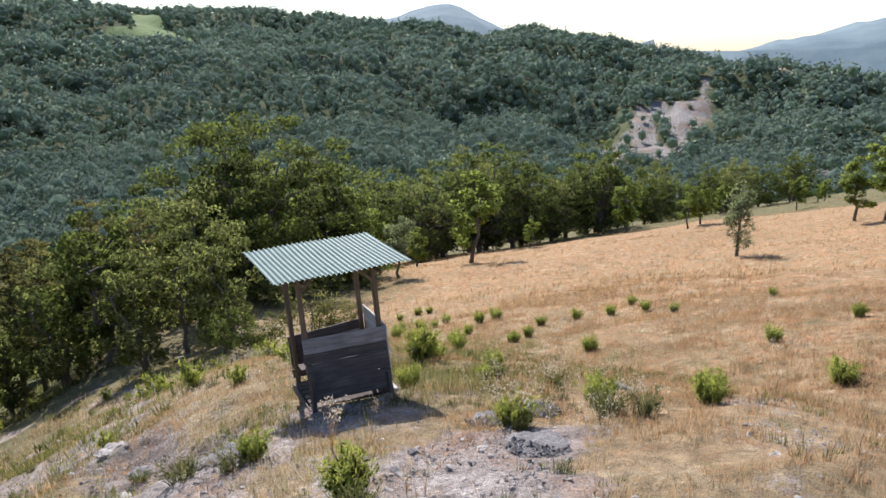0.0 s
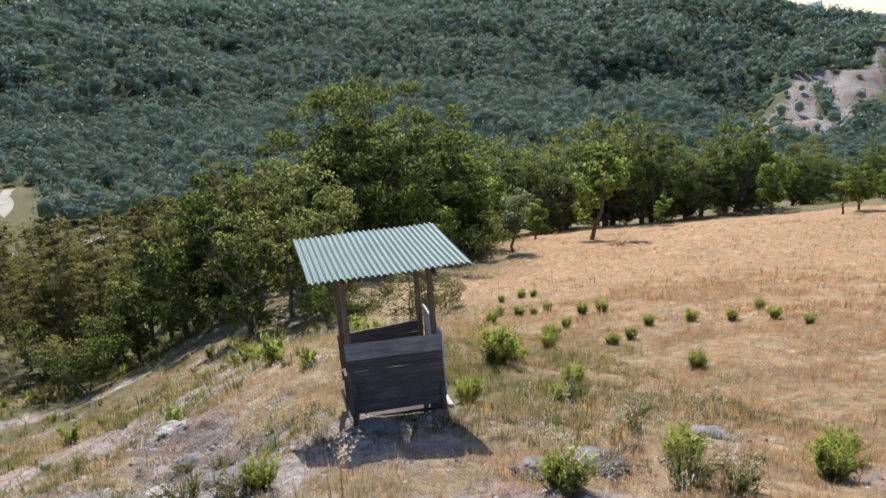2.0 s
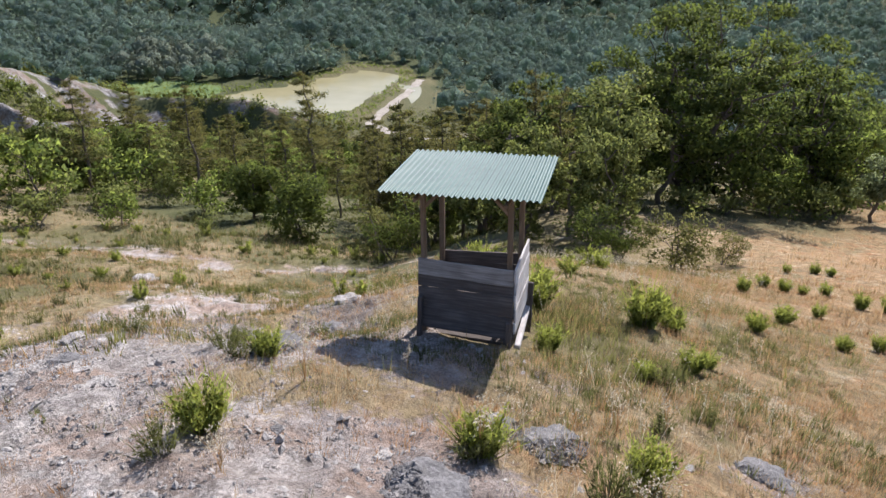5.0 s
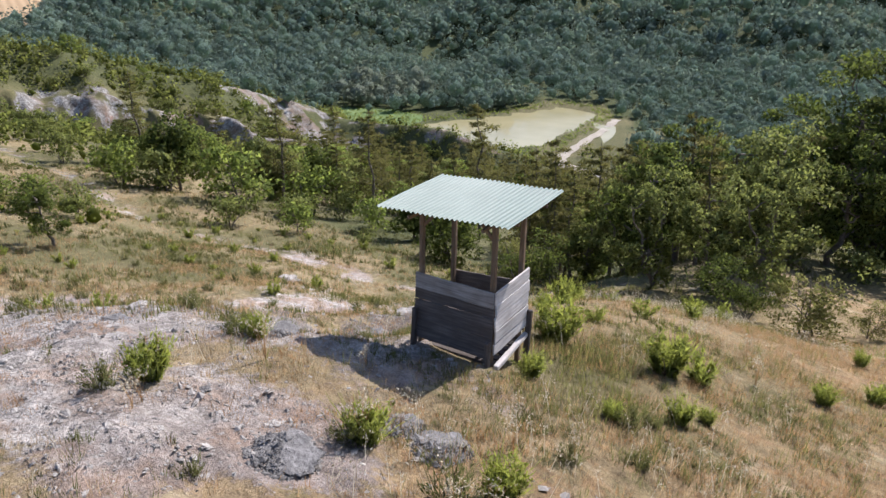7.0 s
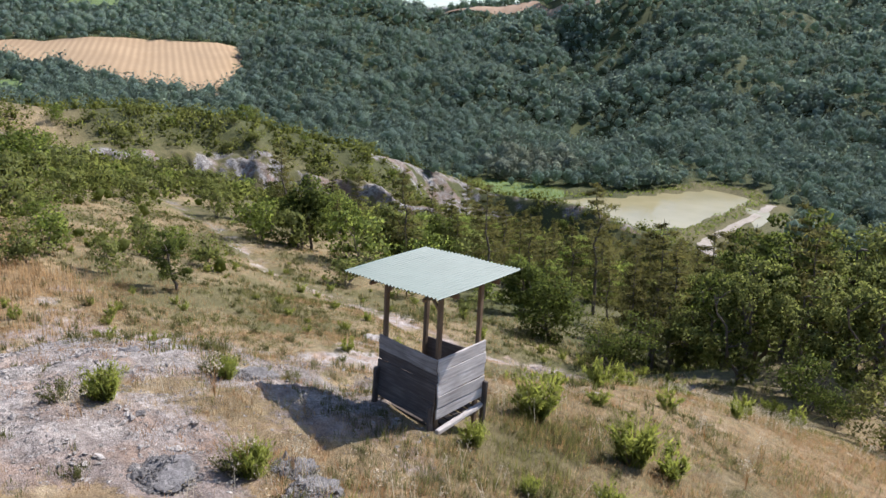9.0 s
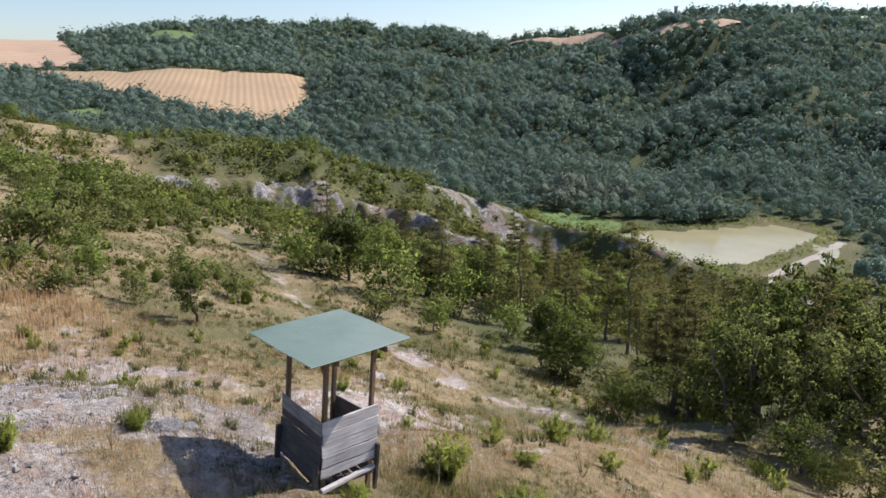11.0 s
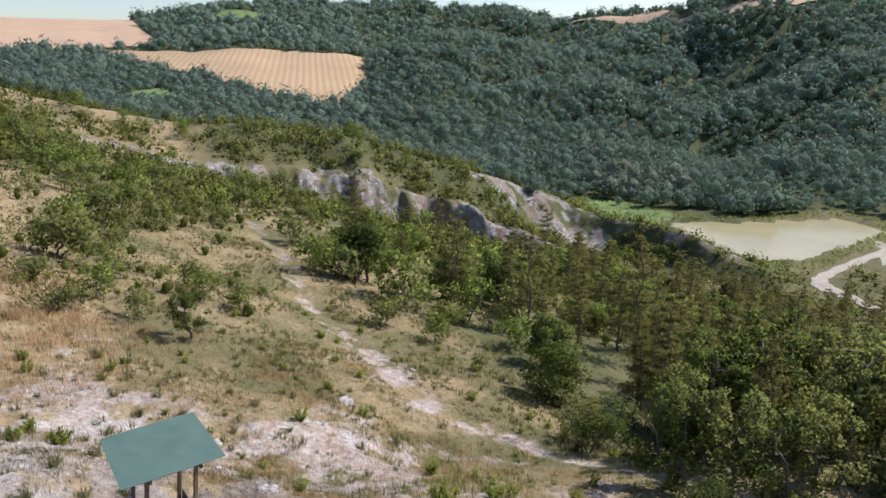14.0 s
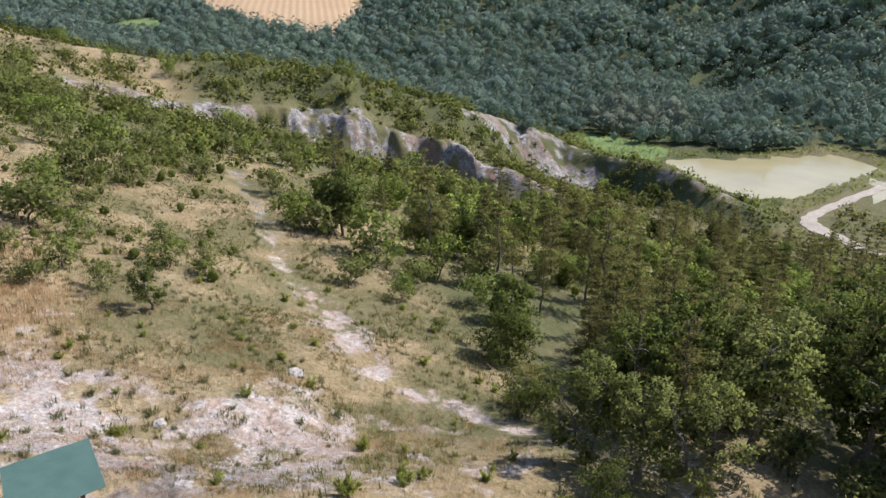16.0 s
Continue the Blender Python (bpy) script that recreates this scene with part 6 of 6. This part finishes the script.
# ---- far woods ----
def crowns(name, x, y, z, wide, tall, leaf, label, k, r, ratio, category="woods"):
    """Many crowns far off in one mesh: a core each, darkened for the shade inside, and a coat of leafy tufts."""
    bm = bmesh.new()
    bmesh.ops.create_icosphere(bm, subdivisions=1, radius=1)
    base = np.array([v.co for v in bm.verts])
    faces = np.array([[v.index for v in f.verts] for f in bm.faces])
    bm.free()
    m = len(x)
    size, foot = np.stack([wide, wide, tall], -1), np.stack([x, y, z + tall * (0.7 if category == "woods" else 0.45)], -1)
    knobs = r.normal(size=(m, 7, 3))
    knobs[..., 2] = np.abs(knobs[..., 2])
    knobs /= np.linalg.norm(knobs, axis=-1, keepdims=True)

    def bulge(dirs):
        """Rounded boughs that swell out of a crown."""
        near = np.einsum("mij,mkj->mik", dirs, knobs).max(-1)
        return (0.74 + 0.34 * smooth((near - 0.55) / 0.42))[..., None]

    lump = np.broadcast_to(base[None], (m, *base.shape))
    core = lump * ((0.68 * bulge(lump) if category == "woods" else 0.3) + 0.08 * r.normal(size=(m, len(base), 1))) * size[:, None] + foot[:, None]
    d = r.normal(size=(m, k, 3))
    d[..., 2] = np.abs(d[..., 2]) * 1.1 - 0.35
    d /= np.linalg.norm(d, axis=-1, keepdims=True)
    pts = d * ((bulge(d) + 0.12 * r.normal(size=(m, k, 1)) - 0.04) if category == "woods" else (1 + 0.22 * r.normal(size=(m, k, 1)))) * size[:, None] + foot[:, None]
    if category == "woods":
        n = d.reshape(-1, 3) + r.normal(size=(m * k, 3)) * 0.7
        a = np.cross(n, r.normal(size=(m * k, 3)))
        a /= np.linalg.norm(a, axis=1, keepdims=True)
        b = np.cross(n, a)
        b /= np.linalg.norm(b, axis=1, keepdims=True)
        a, b, c = a * r.uniform(0.4, 0.7, (m * k, 1)), b * r.uniform(0.35, 0.6, (m * k, 1)), pts.reshape(-1, 3)
        v, f = np.stack([c - a, c + b, c + a, c - b], 1).reshape(-1, 3), np.arange(m * k * 4).reshape(-1, 4)
    else:
        v, f = cards(pts.reshape(-1, 3), 1.0, 0.75, r, 0.15, d.reshape(-1, 3) * 0.5)
    mid = v.reshape(-1, 4, 3).mean(1, keepdims=True)
    v = (mid + (v.reshape(-1, 4, 3) - mid) * (np.repeat(wide, k) * ratio)[:, None, None]).reshape(-1, 3)
    ff = (faces[None] + (np.arange(m) * len(base))[:, None, None]).reshape(-1, 3)
    tri = np.concatenate([f[:, [0, 1, 2]], f[:, [0, 2, 3]]])
    V, F = np.concatenate([core.reshape(-1, 3), v]), np.concatenate([ff, tri + m * len(base)])
    nor = d.reshape(-1, 3) + r.normal(size=(m * k, 3)) * 0.3
    nor /= np.linalg.norm(nor, axis=1, keepdims=True)
    nor = np.concatenate([np.tile(base, (m, 1)), np.repeat(nor, 4, 0)])
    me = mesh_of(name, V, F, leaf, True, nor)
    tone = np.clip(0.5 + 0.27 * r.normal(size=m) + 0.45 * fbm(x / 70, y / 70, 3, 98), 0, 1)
    # core tone lowered: shade behind the leaves put into the colour
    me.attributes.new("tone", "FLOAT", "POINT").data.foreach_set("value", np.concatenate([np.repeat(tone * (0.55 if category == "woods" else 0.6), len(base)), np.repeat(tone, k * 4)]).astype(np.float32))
    tagged(new(name, me), label, category, kind="stuff")


def make_woods():
    r = np.random.default_rng(9)
    az, rad = [], []
    rr = 205.0
    while rr < 1330:
        gap = 5.2 + 4.4 * min(1, (rr - 215) / 600)
        n = int(radians(156) * rr / gap)
        az.append(-63 + 156 * (np.arange(n) + r.uniform(0, 1, n)) / n)
        rad.append(rr + r.uniform(-0.5, 0.5, n) * gap)
        rr += gap * 0.95
    az, rad = np.concatenate(az), np.concatenate(rad)
    x, y = -rad * np.sin(np.radians(az)), rad * np.cos(np.radians(az))
    ok = (r.uniform(0, 1, len(x)) < wooded(x, y) * 0.98) & (rad < np.interp(az, BEARING, RIDGE) * 1.06)
    x, y, rad = x[ok], y[ok], rad[ok]
    z, n = land(x, y), len(x)
    grow = 0.70 + 0.36 * smooth(0.5 + 0.6 * fbm(x / 45, y / 45, 2, 95))
    wide = (4.6 + 2.9 * np.clip((rad - 215) / 600, 0, 1)) * grow * r.uniform(0.5, 1.25, n)
    tall = wide * r.uniform(0.75, 1.25, n)
    pale = (np.hypot((x + 178) / 24, (y - 228) / 20) < 1) & (r.uniform(0, 1, n) < 0.85)
    wide, tall = np.where(pale, wide * 1.35, wide), np.where(pale, tall * 1.6, tall)
    for name, pick, leaf, label, k, ratio in (("woods", ~pale & (rad < 430), HAZED_WOODS, "dense green woods on the slope across the valley", 84, 0.17),
                                              ("woods", ~pale & (rad >= 430) & (rad < 700), HAZED_WOODS, "dense green woods higher on the far slope", 40, 0.24),
                                              ("woods", ~pale & (rad >= 700), HAZED_WOODS, "dense green woods over the far hillsides", 15, 0.35),
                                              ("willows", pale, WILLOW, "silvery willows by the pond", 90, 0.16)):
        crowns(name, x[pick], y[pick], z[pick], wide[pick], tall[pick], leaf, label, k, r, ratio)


make_woods()


def make_thicket():
    """Low scrub that fills the slopes between the trees."""
    r = np.random.default_rng(19)
    n = 12500
    x, y = r.uniform(-235, 12, n), r.uniform(-25, 192, n)
    az, rad = polar(x, y)
    u, v = spur_uv(x, y)
    g, off = gullies(x, y), track_off(x, y)
    p = 0.62 * smooth((rad - 42) / 25) * smooth((az + 8) / 12) * (0.35 + 0.9 * smooth(0.45 + fbm(x / 14, y / 14, 3, 97)))
    p = np.where((y < 16) & (x > -50), 0.42 * smooth((-x - 24) / 12), p)
    p = p * (1 - 0.95 * g) * np.where(below_scarp(x, y), 0.3, 1) * (off > 2.2) * (wet(x, y) > 2.3) * (road_off(x, y) > 4)
    p = np.maximum(p, 0.85 * np.where(u < 0, np.exp(-((u + 3) / 16) ** 2) * (0.15 + 0.85 * smooth((v + 70) / 20)), 0.8 * smooth((27 - u) / 6) * smooth((v + 70) / 25) + 0.1) * (np.abs(v + 10) < 88) * (1 - 0.92 * g) * (u < 45) * smooth(0.7 + fbm(x / 9, y / 9, 2, 99)))
    ok = r.uniform(0, 1, n) < p
    x, y, rad = x[ok], y[ok], rad[ok]
    wide = r.uniform(0.6, 1.9, len(x)) * (0.7 + 0.3 * smooth((rad - 40) / 60))
    tall = wide * r.uniform(0.8, 1.5, len(x))
    for pick, k, ratio in ((rad < 75, 120, 0.17), (rad >= 75, 30, 0.42)):
        crowns("scrub", x[pick], y[pick], land(x[pick], y[pick]) - 0.2, wide[pick], tall[pick], SCRUB, "green and brownish scrub on the slopes", k, r, ratio, "scrub")


make_thicket()


def reed_keep(x, y):
    w = wet(x, y)
    near = np.exp(-((w - 1.75) / 0.5) ** 2)
    side = (np.hypot((x + 158) / 24, (y - 198) / 15) < 1) * 0.9
    return np.clip(np.maximum(near, side) * (road_off(x, y) > 3.2) * (w > 1.2), 0, 1)


grass("reeds", 9000, (-184, -66, 165, 266), 0.8, 0.2, LIME, reed_keep, "bright green reeds round the pond", 308, 6, 0.25)
